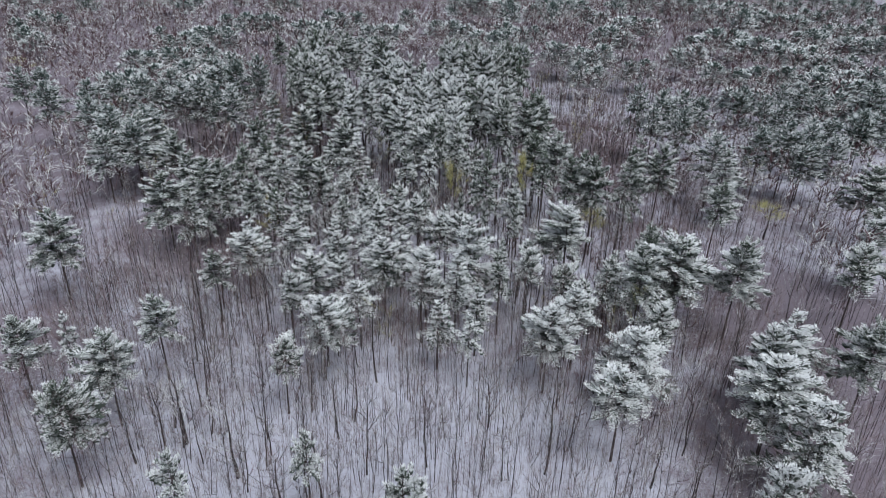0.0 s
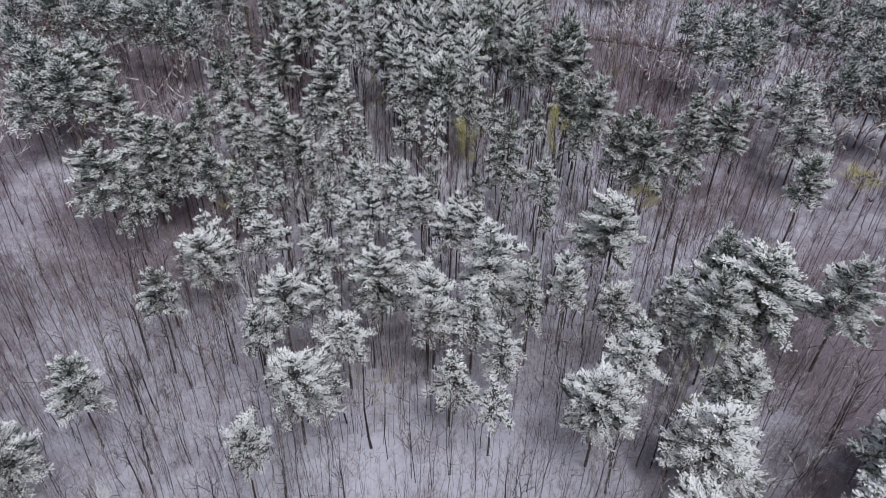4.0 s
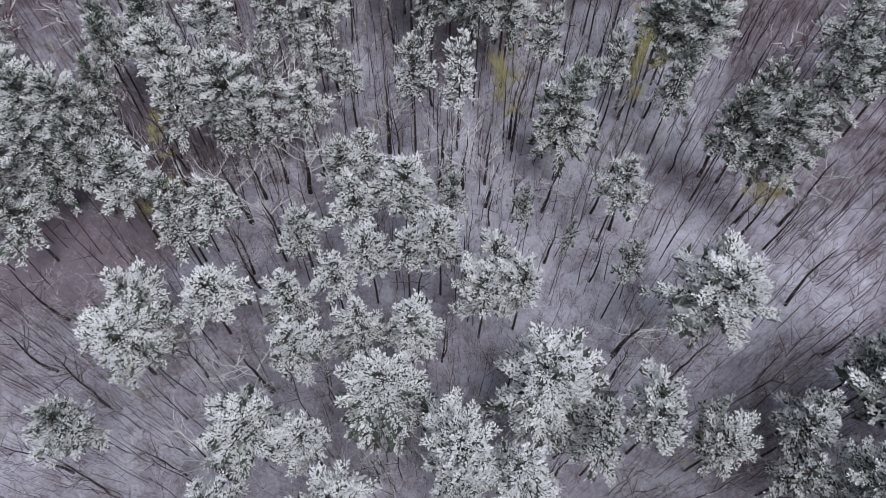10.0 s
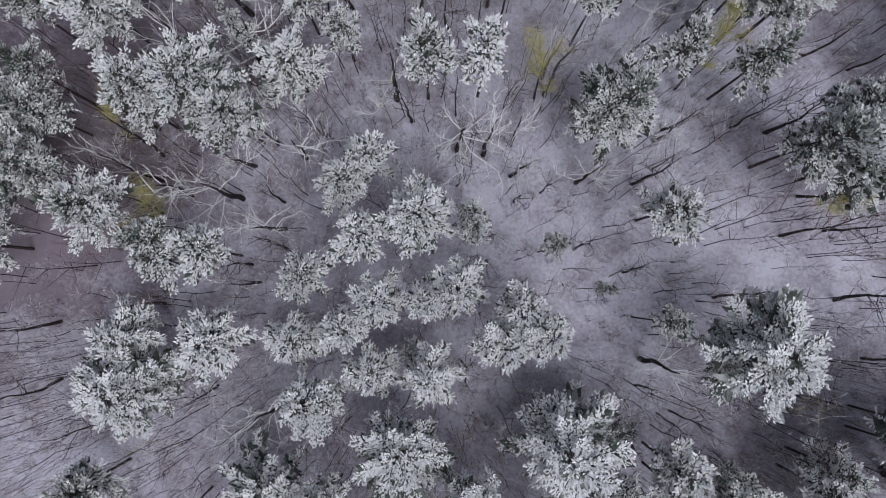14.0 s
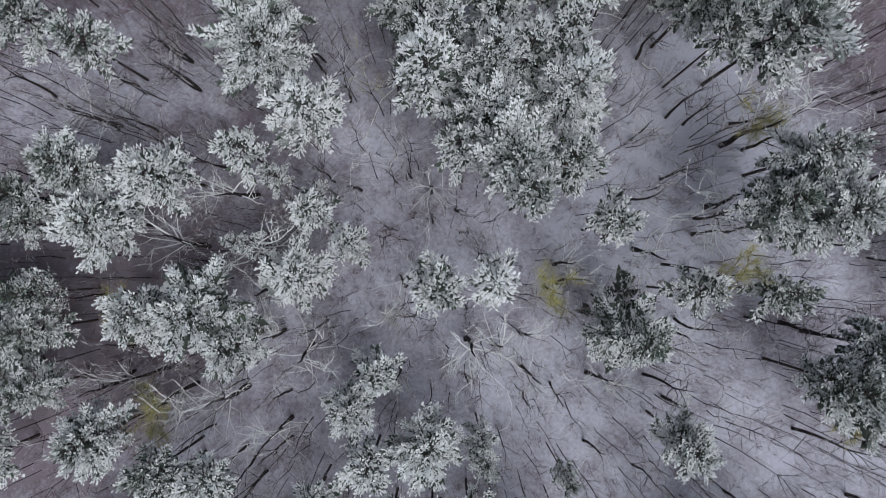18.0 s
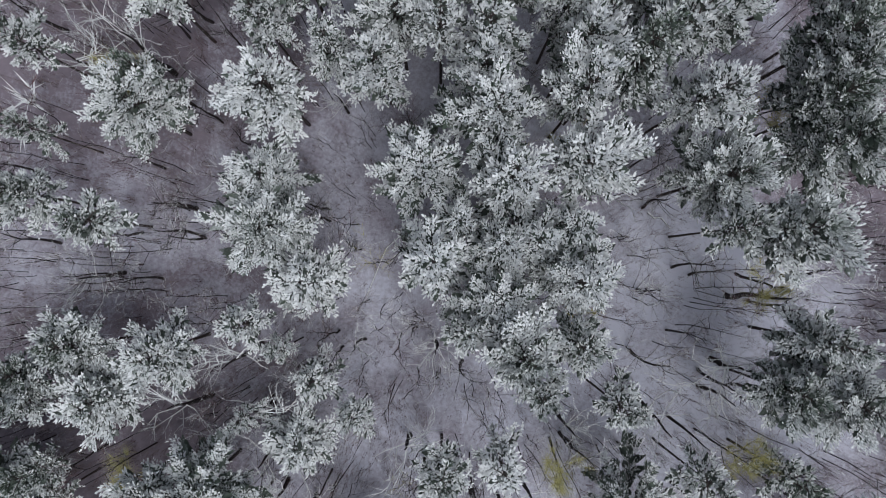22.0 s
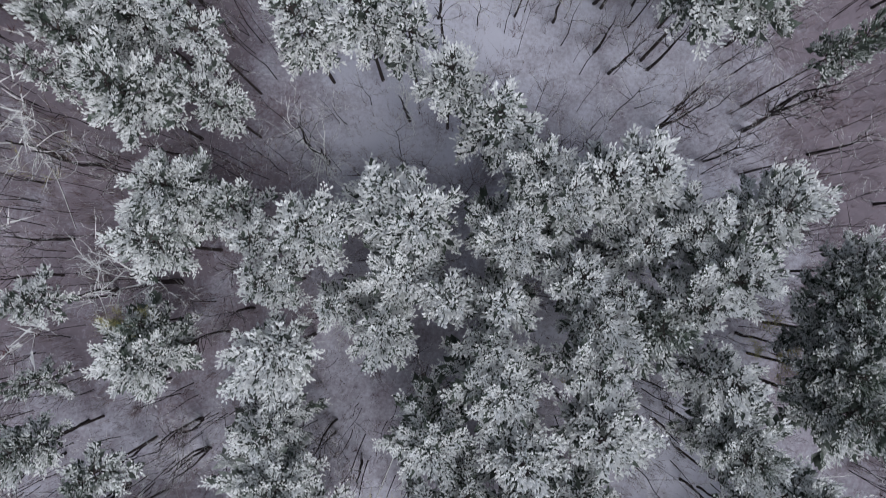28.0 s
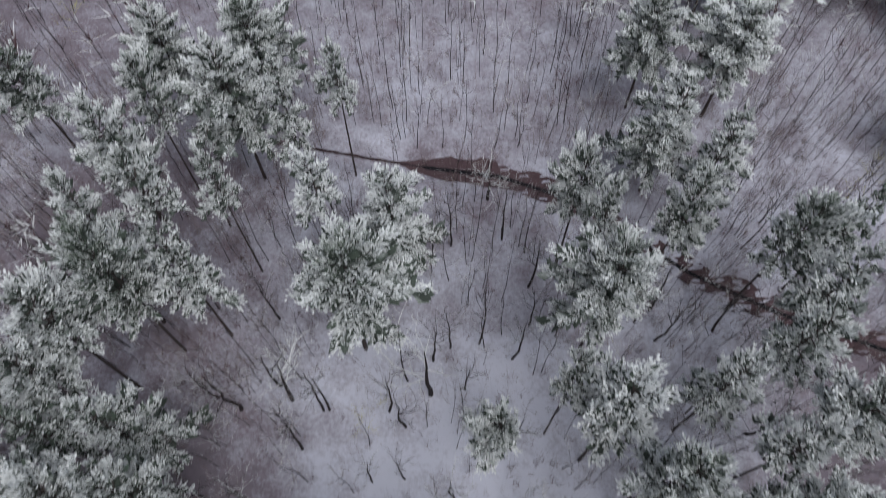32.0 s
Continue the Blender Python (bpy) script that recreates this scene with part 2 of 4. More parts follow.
def ground_z(x, y):
    z = 0.7 + 0.5 * noise.noise((x * 0.02, y * 0.02, 0)) + 0.22 * noise.noise((x * 0.09, y * 0.09, 3))
    d = abs(y - stream_y(x)) if -80 < x < 90 else 99
    if d < 2.6:
        z -= 1.1 * (1 - (d / 2.6) ** 3) * min(1, (x + 80) / 10, (90 - x) / 10)
    return z


def make_ground():
    xs = [-3000, -1500, -700, -350, -220] + [-160 + 2.5 * i for i in range(129)] + [220, 350, 700, 1500, 3000]
    ys = [-1500, -600, -200, -60] + [0 + 5.0 * i for i in range(42)] + [210 + 0.8 * i for i in range(70)] + [268 + 8 * i for i in range(40)] + [700, 1200, 2000, 3500]
    v = [(x, y, ground_z(x, y)) for y in ys for x in xs]
    w = len(xs)
    f = [(j * w + i, j * w + i + 1, (j + 1) * w + i + 1, (j + 1) * w + i) for j in range(len(ys) - 1) for i in range(w - 1)]
    me = mesh_of("ground", v, f, M_GROUND)
    for p in me.polygons:
        p.use_smooth = True
    tagged(new("ground", me), "woodland floor of thin snow over leaf litter", "ground", kind="structure")


make_ground()


def make_stream():
    """The bare earth banks and the wet bed of the stream."""
    v, f = [], []
    xs = [-40 + 1.0 * i for i in range(116)]
    offs = (-1.9, -1.3, -0.5, 0.5, 1.3, 1.9)
    for x in xs:
        w = (1.0 + 0.35 * noise.noise((x * 0.3, 0, 5))) * min(1, max(0.12, (x + 21) / 8))
        for o in offs:
            y = stream_y(x) + o * w + 0.25 * noise.noise((x * 0.8, o, 2))
            v.append((x, y, ground_z(x, y) + 0.09))
    n = len(offs)
    f = [(i * n + k, (i + 1) * n + k, (i + 1) * n + k + 1, i * n + k + 1) for i in range(len(xs) - 1) for k in range(n - 1)]
    tagged(new("stream_bank", mesh_of("stream_bank", v, f, M_EARTH)), "bare dark earth banks of a narrow woodland stream", "stream bank", kind="structure")
    v = [(x, stream_y(x) + o, ground_z(x, stream_y(x)) + 0.15) for x in xs for o in ((-0.3, 0.3) if x > -17 else (-0.08, 0.08))]
    f = [(2 * i, 2 * i + 2, 2 * i + 3, 2 * i + 1) for i in range(len(xs) - 1)]
    tagged(new("water", mesh_of("water", v, f, M_WATER)), "narrow dark stream water", "water", kind="structure")


make_stream()


# ---- pines ----
SIZES = {"small": (13.0, 2.3, 6, 6), "middle": (16.0, 3.4, 7, 7), "large": (20.0, 5.2, 8, 8)}   # height, crown radius, whorls, boughs


def pine_parts(seed, size_name, gap, size, conical=False):
    """Trunk with limbs, and crown, of one pine: whorls of boughs, each with side shoots set with plumes a gap apart."""
    rng = random.Random(seed)
    height, radius, levels, boughs = SIZES[size_name]
    trunk, crown = Shape(), Shape()
    lean = Vector((rng.uniform(-0.5, 0.5), rng.uniform(-0.5, 0.5), 0))
    axis = [Vector((0, 0, -0.3)) + Vector((lean.x * k * k, lean.y * k * k, (height + 0.1) * k)) for k in (0, 0.25, 0.5, 0.75, 0.97)]
    thick = 0.0115 * height
    trunk.tube(axis, [thick * k for k in (1, 0.82, 0.62, 0.36, 0.08)], 6)
    depth = radius * (2.3 if conical else 1.8)
    heavy, bias = rng.uniform(0, 6.3), rng.uniform(0.08, 0.28)

    def plumes(o, t, reach):
        """Plumes along one shoot from o towards t."""
        for i in range(max(2, round(reach / gap))):
            w = (i + rng.random()) * gap
            p = o + t * min(w, reach) + Vector((rng.gauss(0, 0.07), rng.gauss(0, 0.07), rng.gauss(0, 0.07))) * (size / 0.4)
            q = (t + Vector((rng.gauss(0, 0.42), rng.gauss(0, 0.42), rng.gauss(0.38, 0.3)))).normalized()
            crown.spray(p, q, size * rng.uniform(0.7, 1.4), size * rng.uniform(0.2, 0.31), rng)

    for lv in range(levels):
        u = min(max((lv + rng.uniform(-0.3, 0.3)) / (levels - 1), 0), 1)
        z = height - depth * (1 - u) - 0.25
        centre = Vector((lean.x * (z / height) ** 2, lean.y * (z / height) ** 2, z))
        reach = radius * ((1 - u) ** 0.75 + 0.1 if conical else (1 - u ** 2.2) ** 0.75 * (0.82 + 0.18 * min(1, u / 0.25)) + 0.12)
        n = boughs if u < 0.8 else max(4, boughs - 2)
        a0 = rng.uniform(0, 6.3)
        for k in range(n):
            a = a0 + 6.283 * k / n + rng.uniform(-0.35, 0.35)
            length = reach * rng.uniform(0.62, 1.16) * (1 + bias * math.cos(a - heavy))
            rise = radians((-6 + 50 * u ** 1.3 if conical else 4 + 50 * u ** 1.5) + rng.uniform(-9, 9))
            d = Vector((math.cos(a) * math.cos(rise), math.sin(a) * math.cos(rise), math.sin(rise)))
            side = Vector((-math.sin(a), math.cos(a), 0))
            bend = -0.30 + 0.38 * u + rng.uniform(-0.1, 0.1)
            start = centre + Vector((0, 0, rng.uniform(-0.5, 0.5) * depth / levels))

            def along(s):
                return start + d * (length * s) + Vector((0, 0, bend * length * s * s))
            if length > 0.9:
                trunk.tube([along(0), along(0.45), along(0.9)], (0.055, 0.035, 0.012), 3)
            # old, snowless needles along the inner bough, darkened as shade in the gaps
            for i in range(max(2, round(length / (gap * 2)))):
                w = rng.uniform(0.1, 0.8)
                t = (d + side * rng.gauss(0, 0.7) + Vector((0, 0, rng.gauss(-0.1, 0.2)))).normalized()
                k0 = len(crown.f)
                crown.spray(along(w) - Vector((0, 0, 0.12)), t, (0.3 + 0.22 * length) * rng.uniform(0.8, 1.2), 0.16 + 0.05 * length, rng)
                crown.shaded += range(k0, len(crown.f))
            plumes(along(0.55), (along(1) - along(0.55)).normalized(), 0.45 * length)
            pairs = max(2, round(length / (gap * 1.35)))
            for i in range(pairs):
                w = 0.22 + 0.74 * (i + rng.random()) / pairs
                for flip in (1, -1):
                    if rng.random() < 0.12:
                        continue
                    t = (d * rng.uniform(0.6, 1.0) + side * (flip * rng.uniform(0.45, 0.85)) + Vector((0, 0, bend * w + rng.gauss(0.06, 0.16)))).normalized()
                    plumes(along(w), t, min(0.34 * length, 1.25) * (1.2 - 0.75 * w) * rng.uniform(0.6, 1.2))
    return trunk, crown


def pine(seed, size_name, gap, size, mat, conical=False, label="", name="pine_tree", category="pine tree"):
    thing = tagged(new(name), label, category)
    trunk, crown = pine_parts(seed, size_name, gap, size, conical)
    part("trunk", trunk.mesh("trunk", M_BARK), thing)
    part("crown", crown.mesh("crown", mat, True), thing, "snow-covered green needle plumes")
    return thing


PINES = []          # x, y, crown radius of every pine
LABELS = {"small": "young slender pine under fresh snow", "middle": "white pine with snow-covered green boughs", "large": "tall broad white pine with snow-laden plumes"}
NEAR_KINDS = {
    k: [pine(seed, k, 0.165, 0.33, M_NEEDLE, seed % 4 == 0, label=LABELS[k]) for seed in seeds]
    for k, seeds in (("small", (11, 12, 13)), ("middle", (14, 15, 16, 17, 18)), ("large", (19, 20, 21, 22)))
}
FAR_KINDS = {
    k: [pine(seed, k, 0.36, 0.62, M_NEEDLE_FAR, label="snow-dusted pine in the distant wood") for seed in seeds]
    for k, seeds in (("small", (24,)), ("middle", (25, 26)), ("large", (27, 29, 30)))
}
used = set()
GREEN_KINDS, WHITE_KINDS = {}, {}
for kinds, mat, word in ((GREEN_KINDS, M_NEEDLE_GREEN, "dark green pine with only light snow on its boughs"), (WHITE_KINDS, M_NEEDLE_WHITE, "pine with boughs bent under thick white snow")):
    for k, firsts in NEAR_KINDS.items():
        kinds[k] = []
        for first in firsts[:3]:
            thing = copy_thing(first, Matrix())
            for o in thing.children:
                if o.name.startswith("crown"):
                    o.data = o.data.copy()
                    o.data.materials[0] = mat
            kinds[k].append(tagged(thing, word))


def stand_up(kinds, x, y, h, r, rng, group):
    size_name = "small" if r < 2.35 else "middle" if r < 3.6 else "large"
    height, radius = SIZES[size_name][:2]
    kind = rng.choice(kinds[size_name])
    s = r * 1.07 / radius
    m = pose(x, y, ground_z(x, y), 0, 0, rng.uniform(0, 360)) @ Matrix.Diagonal((s, s, h / height, 1))
    if kind not in used:
        used.add(kind)
        kind.matrix_basis = m
        ob = kind
    else:
        kept = kind.matrix_basis.copy()
        kind.matrix_basis = Matrix()
        ob = copy_thing(kind, m)
        kind.matrix_basis = kept
    tagged(ob, group=group)
    PINES.append((x, y, r))
    return ob


def near_stand(rows, kinds=NEAR_KINDS):
    for x, y, h, r in rows:
        stand_up(kinds, x, y, h, r, random.Random(int(x * 131 + y * 17)), "pines of the near wood")


def far_stand(rows):
    for x, y, h, r in rows:
        stand_up(FAR_KINDS, x, y, h, r, random.Random(int(x * 131 + y * 17)), "pines of the distant wood")


# stand from y = 53 to 116 m
near_stand([
    (-3.6, 52.7, 17.1, 2.6), (-27.9, 54.5, 16.3, 1.7), (-14.5, 58.6, 15.7, 1.7), (23.4, 72.1, 15.0, 3.4),
    (-21.7, 80.0, 13.0, 2.4), (32.5, 89.1, 14.7, 2.6), (32.4, 91.8, 14.9, 3.1), (22.2, 95.6, 14.6, 2.2),
    (27.0, 100.7, 14.8, 2.2), (9.6, 102.2, 16.9, 1.9), (20.2, 102.9, 13.5, 2.6), (69.1, 103.6, 17.9, 3.3),
    (9.7, 104.4, 17.7, 1.8), (14.5, 104.5, 15.1, 2.3), (28.4, 104.6, 14.2, 2.3), (19.7, 105.8, 14.5, 0.9),
    (29.3, 106.4, 14.6, 2.7), (14.5, 106.5, 15.8, 2.3), (35.8, 110.8, 17.2, 2.4), (22.6, 116.2, 17.5, 5.2),
])
# stand from y = 118 to 142 m
near_stand([
    (79.5, 118.2, 18.0, 4.6), (13.2, 119.4, 17.0, 1.3), (-19.3, 121.7, 15.8, 1.4), (7.5, 122.2, 16.3, 0.7),
    (-18.9, 122.9, 15.9, 1.9), (-31.9, 123.9, 16.2, 2.3), (-27.5, 124.8, 16.7, 2.1), (3.3, 125.9, 15.8, 1.1),
    (-13.9, 126.1, 15.7, 2.2), (-3.9, 127.3, 15.9, 1.3), (-8.9, 128.5, 16.2, 3.0), (-4.1, 128.7, 15.8, 1.5),
    (13.6, 129.5, 16.4, 2.6), (-16.1, 131.0, 15.4, 2.4), (-13.7, 133.8, 14.8, 2.1), (-25.6, 136.7, 17.9, 2.5),
    (-34.5, 137.9, 17.6, 2.2), (-33.7, 139.0, 17.7, 2.2), (-29.3, 139.5, 18.6, 4.4), (-8.5, 141.9, 19.0, 2.3),
])
# stand from y = 142 to 194 m
near_stand([
    (-21.3, 142.4, 13.1, 3.3), (13.3, 142.4, 19.9, 1.9), (-26.0, 145.4, 16.5, 1.2), (-16.4, 145.8, 13.2, 1.7),
    (6.4, 148.1, 18.2, 2.0), (-20.3, 148.6, 14.3, 2.2), (-1.2, 149.9, 23.8, 1.9), (-33.0, 151.4, 17.4, 3.1),
    (-23.3, 151.4, 15.8, 1.3), (2.5, 153.2, 21.5, 2.7), (-26.3, 153.6, 17.1, 2.1), (-6.9, 154.0, 21.4, 2.0),
    (14.4, 163.3, 23.7, 1.9), (-35.9, 172.1, 17.9, 4.0), (-44.6, 176.7, 20.0, 2.0), (-33.8, 181.9, 20.7, 3.2),
    (-27.7, 185.2, 22.8, 2.2), (15.9, 186.3, 22.9, 3.1), (-32.5, 186.8, 23.1, 4.0), (-36.4, 193.5, 25.0, 3.5),
])
# stand from y = 194 to 232 m
near_stand([
    (-30.2, 193.9, 24.5, 2.5), (-43.8, 195.6, 24.3, 1.7), (-39.5, 197.3, 25.9, 2.1), (-43.9, 200.4, 24.8, 2.0),
    (-43.2, 203.8, 24.6, 2.3), (-40.8, 205.7, 24.4, 2.8), (-35.6, 206.3, 24.4, 2.5), (16.2, 206.6, 26.7, 4.1),
    (11.1, 207.2, 26.7, 2.1), (-38.0, 207.3, 24.1, 3.2), (-38.9, 211.6, 24.0, 3.7), (14.4, 211.6, 25.8, 2.2),
    (-7.6, 213.0, 21.0, 2.4), (-45.7, 215.3, 24.6, 2.8), (-2.0, 216.5, 25.3, 1.6), (11.4, 217.4, 24.4, 2.8),
    (-44.9, 219.4, 25.7, 3.5), (-36.4, 225.9, 25.8, 3.0), (-44.6, 229.6, 26.9, 3.6), (-39.7, 231.7, 26.3, 2.3),
])
# stand from y = 232 to 255 m
near_stand([
    (1.5, 232.0, 24.7, 1.7), (8.9, 232.8, 24.6, 2.5), (-34.3, 233.9, 23.2, 1.8), (-0.3, 235.8, 24.4, 2.5),
    (-44.5, 236.8, 25.6, 3.2), (14.5, 241.8, 22.0, 3.2), (-43.9, 244.8, 23.4, 2.6), (-30.1, 245.6, 22.9, 2.5),
    (10.4, 246.6, 21.4, 4.6), (-36.0, 246.7, 22.9, 4.8), (-24.7, 247.6, 22.8, 1.9), (-45.4, 254.6, 20.7, 4.0),
])
# less snow; pines far to the sides are darkened for their dimmer light
# stand from y = 65 to 135 m
near_stand([
    (-45.0, 65.4, 16.0, 3.8), (-44.7, 76.8, 15.1, 3.9), (-58.3, 80.0, 15.8, 3.1), (59.7, 80.8, 17.4, 3.9),
    (-41.7, 87.3, 15.1, 3.1), (32.1, 99.5, 18.5, 3.8), (48.7, 102.3, 18.5, 4.3), (-38.1, 103.7, 13.9, 2.8),
    (39.4, 103.9, 17.6, 7.3), (35.5, 108.7, 17.3, 2.5), (-67.5, 109.5, 17.2, 4.5), (-49.3, 125.0, 16.7, 3.2),
    (-32.2, 125.4, 16.2, 2.2), (-38.1, 127.9, 17.3, 3.1), (54.2, 129.0, 18.2, 3.2), (-55.6, 129.8, 16.9, 5.2),
    (-44.1, 131.6, 17.2, 2.4), (-49.1, 132.9, 16.9, 4.1), (30.4, 134.1, 20.5, 3.7), (25.5, 135.4, 20.6, 2.9),
], GREEN_KINDS)
# stand from y = 137 to 152 m
near_stand([
    (-43.7, 137.1, 17.1, 1.9), (-46.5, 137.2, 17.0, 3.8), (-50.3, 137.9, 17.0, 4.6), (8.8, 138.1, 20.6, 3.9),
    (29.3, 138.3, 20.5, 3.1), (91.1, 139.7, 18.0, 5.6), (-43.5, 140.4, 16.8, 1.9), (-55.0, 140.8, 17.1, 4.0),
    (21.1, 142.6, 19.7, 2.2), (40.3, 145.1, 19.8, 3.8), (47.2, 146.3, 19.2, 4.1), (-44.4, 146.4, 16.7, 2.0),
    (-38.1, 147.1, 15.4, 3.5), (-44.9, 149.0, 16.9, 2.5), (24.6, 149.3, 20.4, 4.2), (20.1, 150.1, 20.5, 2.8),
    (62.7, 150.2, 18.1, 4.7), (-60.8, 150.6, 17.8, 3.7), (-40.5, 151.0, 17.1, 2.9), (-2.5, 152.1, 23.3, 3.3),
], GREEN_KINDS)
# stand from y = 154 to 211 m
near_stand([
    (44.0, 153.5, 19.5, 3.4), (23.0, 154.3, 21.6, 3.2), (-74.2, 161.4, 18.2, 6.0), (-24.1, 161.9, 18.5, 4.1),
    (-39.5, 162.3, 17.3, 2.3), (18.5, 163.7, 24.1, 3.5), (-45.2, 164.2, 17.9, 2.7), (13.1, 167.5, 22.7, 3.9),
    (-44.9, 169.8, 18.7, 1.6), (22.5, 170.8, 22.7, 4.1), (21.4, 173.4, 22.3, 3.0), (-35.5, 175.1, 18.8, 1.8),
    (23.0, 176.7, 21.3, 3.9), (6.0, 176.9, 26.5, 3.4), (23.0, 179.9, 20.9, 3.5), (23.7, 182.0, 21.1, 2.7),
    (20.0, 199.2, 25.4, 1.8), (-45.7, 207.0, 24.2, 2.3), (5.0, 209.1, 26.9, 3.2), (-44.9, 210.8, 24.2, 2.8),
], GREEN_KINDS)
# stand from y = 215 to 259 m
near_stand([
    (20.5, 214.8, 25.2, 3.4), (18.9, 221.9, 24.7, 3.2), (-41.2, 223.9, 26.8, 3.7), (-21.4, 225.0, 24.6, 5.3),
    (1.8, 225.4, 25.0, 4.5), (22.1, 226.6, 24.5, 3.4), (18.8, 231.3, 24.2, 3.1), (25.3, 233.8, 22.5, 2.4),
    (-58.1, 247.4, 21.3, 3.2), (-35.4, 254.8, 21.3, 4.4), (19.2, 258.1, 18.1, 5.2), (9.5, 259.2, 18.6, 4.0),
], GREEN_KINDS)
# thick snow
# stand from y = 54 to 103 m
near_stand([
    (36.1, 54.4, 16.9, 2.6), (46.3, 65.3, 16.9, 5.0), (43.8, 73.7, 16.5, 5.7), (45.7, 80.6, 16.8, 4.1),
    (27.9, 82.2, 15.0, 5.8), (-52.7, 82.5, 15.3, 1.6), (49.7, 84.0, 17.3, 5.4), (15.7, 86.1, 15.3, 4.3),
    (4.2, 87.1, 13.5, 2.0), (-17.7, 88.3, 14.6, 4.3), (-0.5, 91.5, 12.7, 3.1), (20.9, 92.5, 14.4, 3.3),
    (5.6, 95.6, 13.3, 2.6), (-24.2, 97.0, 14.0, 2.4), (-13.2, 97.3, 12.1, 3.1), (-3.3, 99.0, 14.6, 2.6),
    (2.3, 100.3, 16.5, 3.2), (-2.6, 101.0, 15.6, 3.2), (-16.4, 102.6, 14.0, 2.4), (-22.0, 102.9, 13.9, 3.8),
], WHITE_KINDS)
# stand from y = 103 to 158 m
near_stand([
    (-3.6, 102.9, 15.8, 2.4), (-10.0, 107.4, 14.8, 4.1), (4.6, 107.6, 19.6, 5.2), (-18.8, 111.5, 14.2, 2.8),
    (-35.1, 111.6, 13.4, 4.2), (-7.7, 113.7, 14.6, 2.9), (-12.6, 114.0, 14.7, 2.5), (-27.9, 116.5, 13.4, 3.2),
    (-35.7, 116.5, 13.9, 3.2), (-19.8, 116.6, 14.7, 2.5), (-0.6, 116.7, 15.6, 2.5), (3.2, 117.8, 15.3, 2.4),
    (-15.2, 118.0, 15.1, 1.9), (0.4, 120.1, 15.7, 2.0), (-11.9, 120.7, 15.7, 2.4), (-8.3, 120.7, 16.3, 1.7),
    (-4.9, 121.9, 16.8, 2.5), (-4.6, 156.4, 20.1, 3.8), (-20.6, 157.6, 16.7, 3.5), (2.4, 158.5, 24.0, 3.9),
], WHITE_KINDS)
# stand from y = 160 to 178 m
near_stand([
    (-9.7, 159.6, 24.8, 3.5), (-4.5, 160.8, 22.0, 2.4), (-1.4, 161.6, 22.9, 2.7), (1.6, 163.0, 23.7, 2.7),
    (-7.7, 163.1, 22.9, 2.4), (-4.1, 166.0, 23.4, 3.3), (-24.8, 166.7, 19.8, 3.6), (-11.1, 166.8, 22.1, 3.8),
    (1.8, 168.3, 22.8, 3.5), (-5.2, 171.5, 23.7, 4.1), (1.5, 173.2, 25.8, 2.8), (10.7, 173.5, 24.9, 2.8),
    (-23.6, 173.6, 21.2, 3.5), (-6.1, 174.9, 24.1, 2.4), (-15.0, 176.0, 20.8, 2.7), (1.2, 177.4, 25.4, 2.6),
    (-19.4, 177.6, 22.0, 2.4), (-6.2, 178.4, 25.2, 3.2), (8.8, 178.5, 25.5, 2.7), (-10.0, 178.5, 24.2, 2.2),
], WHITE_KINDS)
# stand from y = 179 to 199 m
near_stand([
    (-24.9, 179.3, 22.2, 2.5), (3.1, 179.4, 25.8, 2.4), (-13.6, 179.8, 21.0, 4.0), (12.0, 180.9, 23.8, 3.6),
    (0.0, 181.0, 24.7, 2.7), (-25.5, 182.4, 22.7, 1.8), (5.0, 183.3, 24.8, 3.0), (-5.4, 183.4, 24.1, 3.8),
    (-21.8, 183.9, 23.3, 3.2), (-12.2, 184.3, 26.6, 3.2), (9.5, 184.8, 24.7, 3.8), (-15.6, 186.7, 25.9, 3.5),
    (-1.2, 187.0, 24.5, 3.9), (1.6, 188.7, 24.4, 3.3), (5.4, 188.8, 24.5, 3.4), (-3.2, 189.0, 24.7, 2.5),
    (-6.9, 192.7, 26.6, 3.4), (-10.7, 195.6, 26.4, 2.7), (-30.4, 198.5, 25.9, 2.0), (-13.9, 199.1, 25.6, 2.1),
], WHITE_KINDS)
# stand from y = 200 to 235 m
near_stand([
    (-22.8, 200.0, 25.4, 3.2), (-36.5, 200.2, 26.8, 4.0), (-17.7, 200.5, 25.7, 3.3), (-39.4, 203.4, 25.2, 2.4),
    (9.4, 203.7, 27.5, 3.5), (1.6, 214.0, 25.9, 3.4), (-18.1, 233.5, 22.8, 4.2), (-25.6, 235.3, 21.6, 2.3),
], WHITE_KINDS)
# stand from y = 153 to 184 m
far_stand([
    (-77.8, 152.6, 17.1, 4.0), (-71.2, 154.0, 19.2, 4.0), (63.3, 159.2, 18.0, 4.9), (91.6, 159.8, 18.6, 4.1),
    (85.0, 160.3, 16.3, 4.1), (-80.0, 162.2, 19.4, 4.3), (88.2, 165.4, 18.9, 4.2), (77.1, 166.5, 17.8, 4.2),
    (83.5, 166.5, 19.3, 4.3), (-81.9, 167.5, 18.0, 4.7), (-74.3, 169.1, 18.2, 5.2), (-73.6, 169.3, 16.9, 5.0),
    (-91.6, 176.2, 18.0, 4.0), (107.5, 178.5, 19.0, 4.5), (100.0, 178.6, 17.1, 4.7), (95.1, 179.0, 16.9, 4.2),
    (61.4, 179.1, 18.4, 3.7), (109.0, 180.0, 17.6, 4.0), (88.2, 181.1, 20.0, 4.3), (115.5, 183.7, 18.8, 4.8),
])
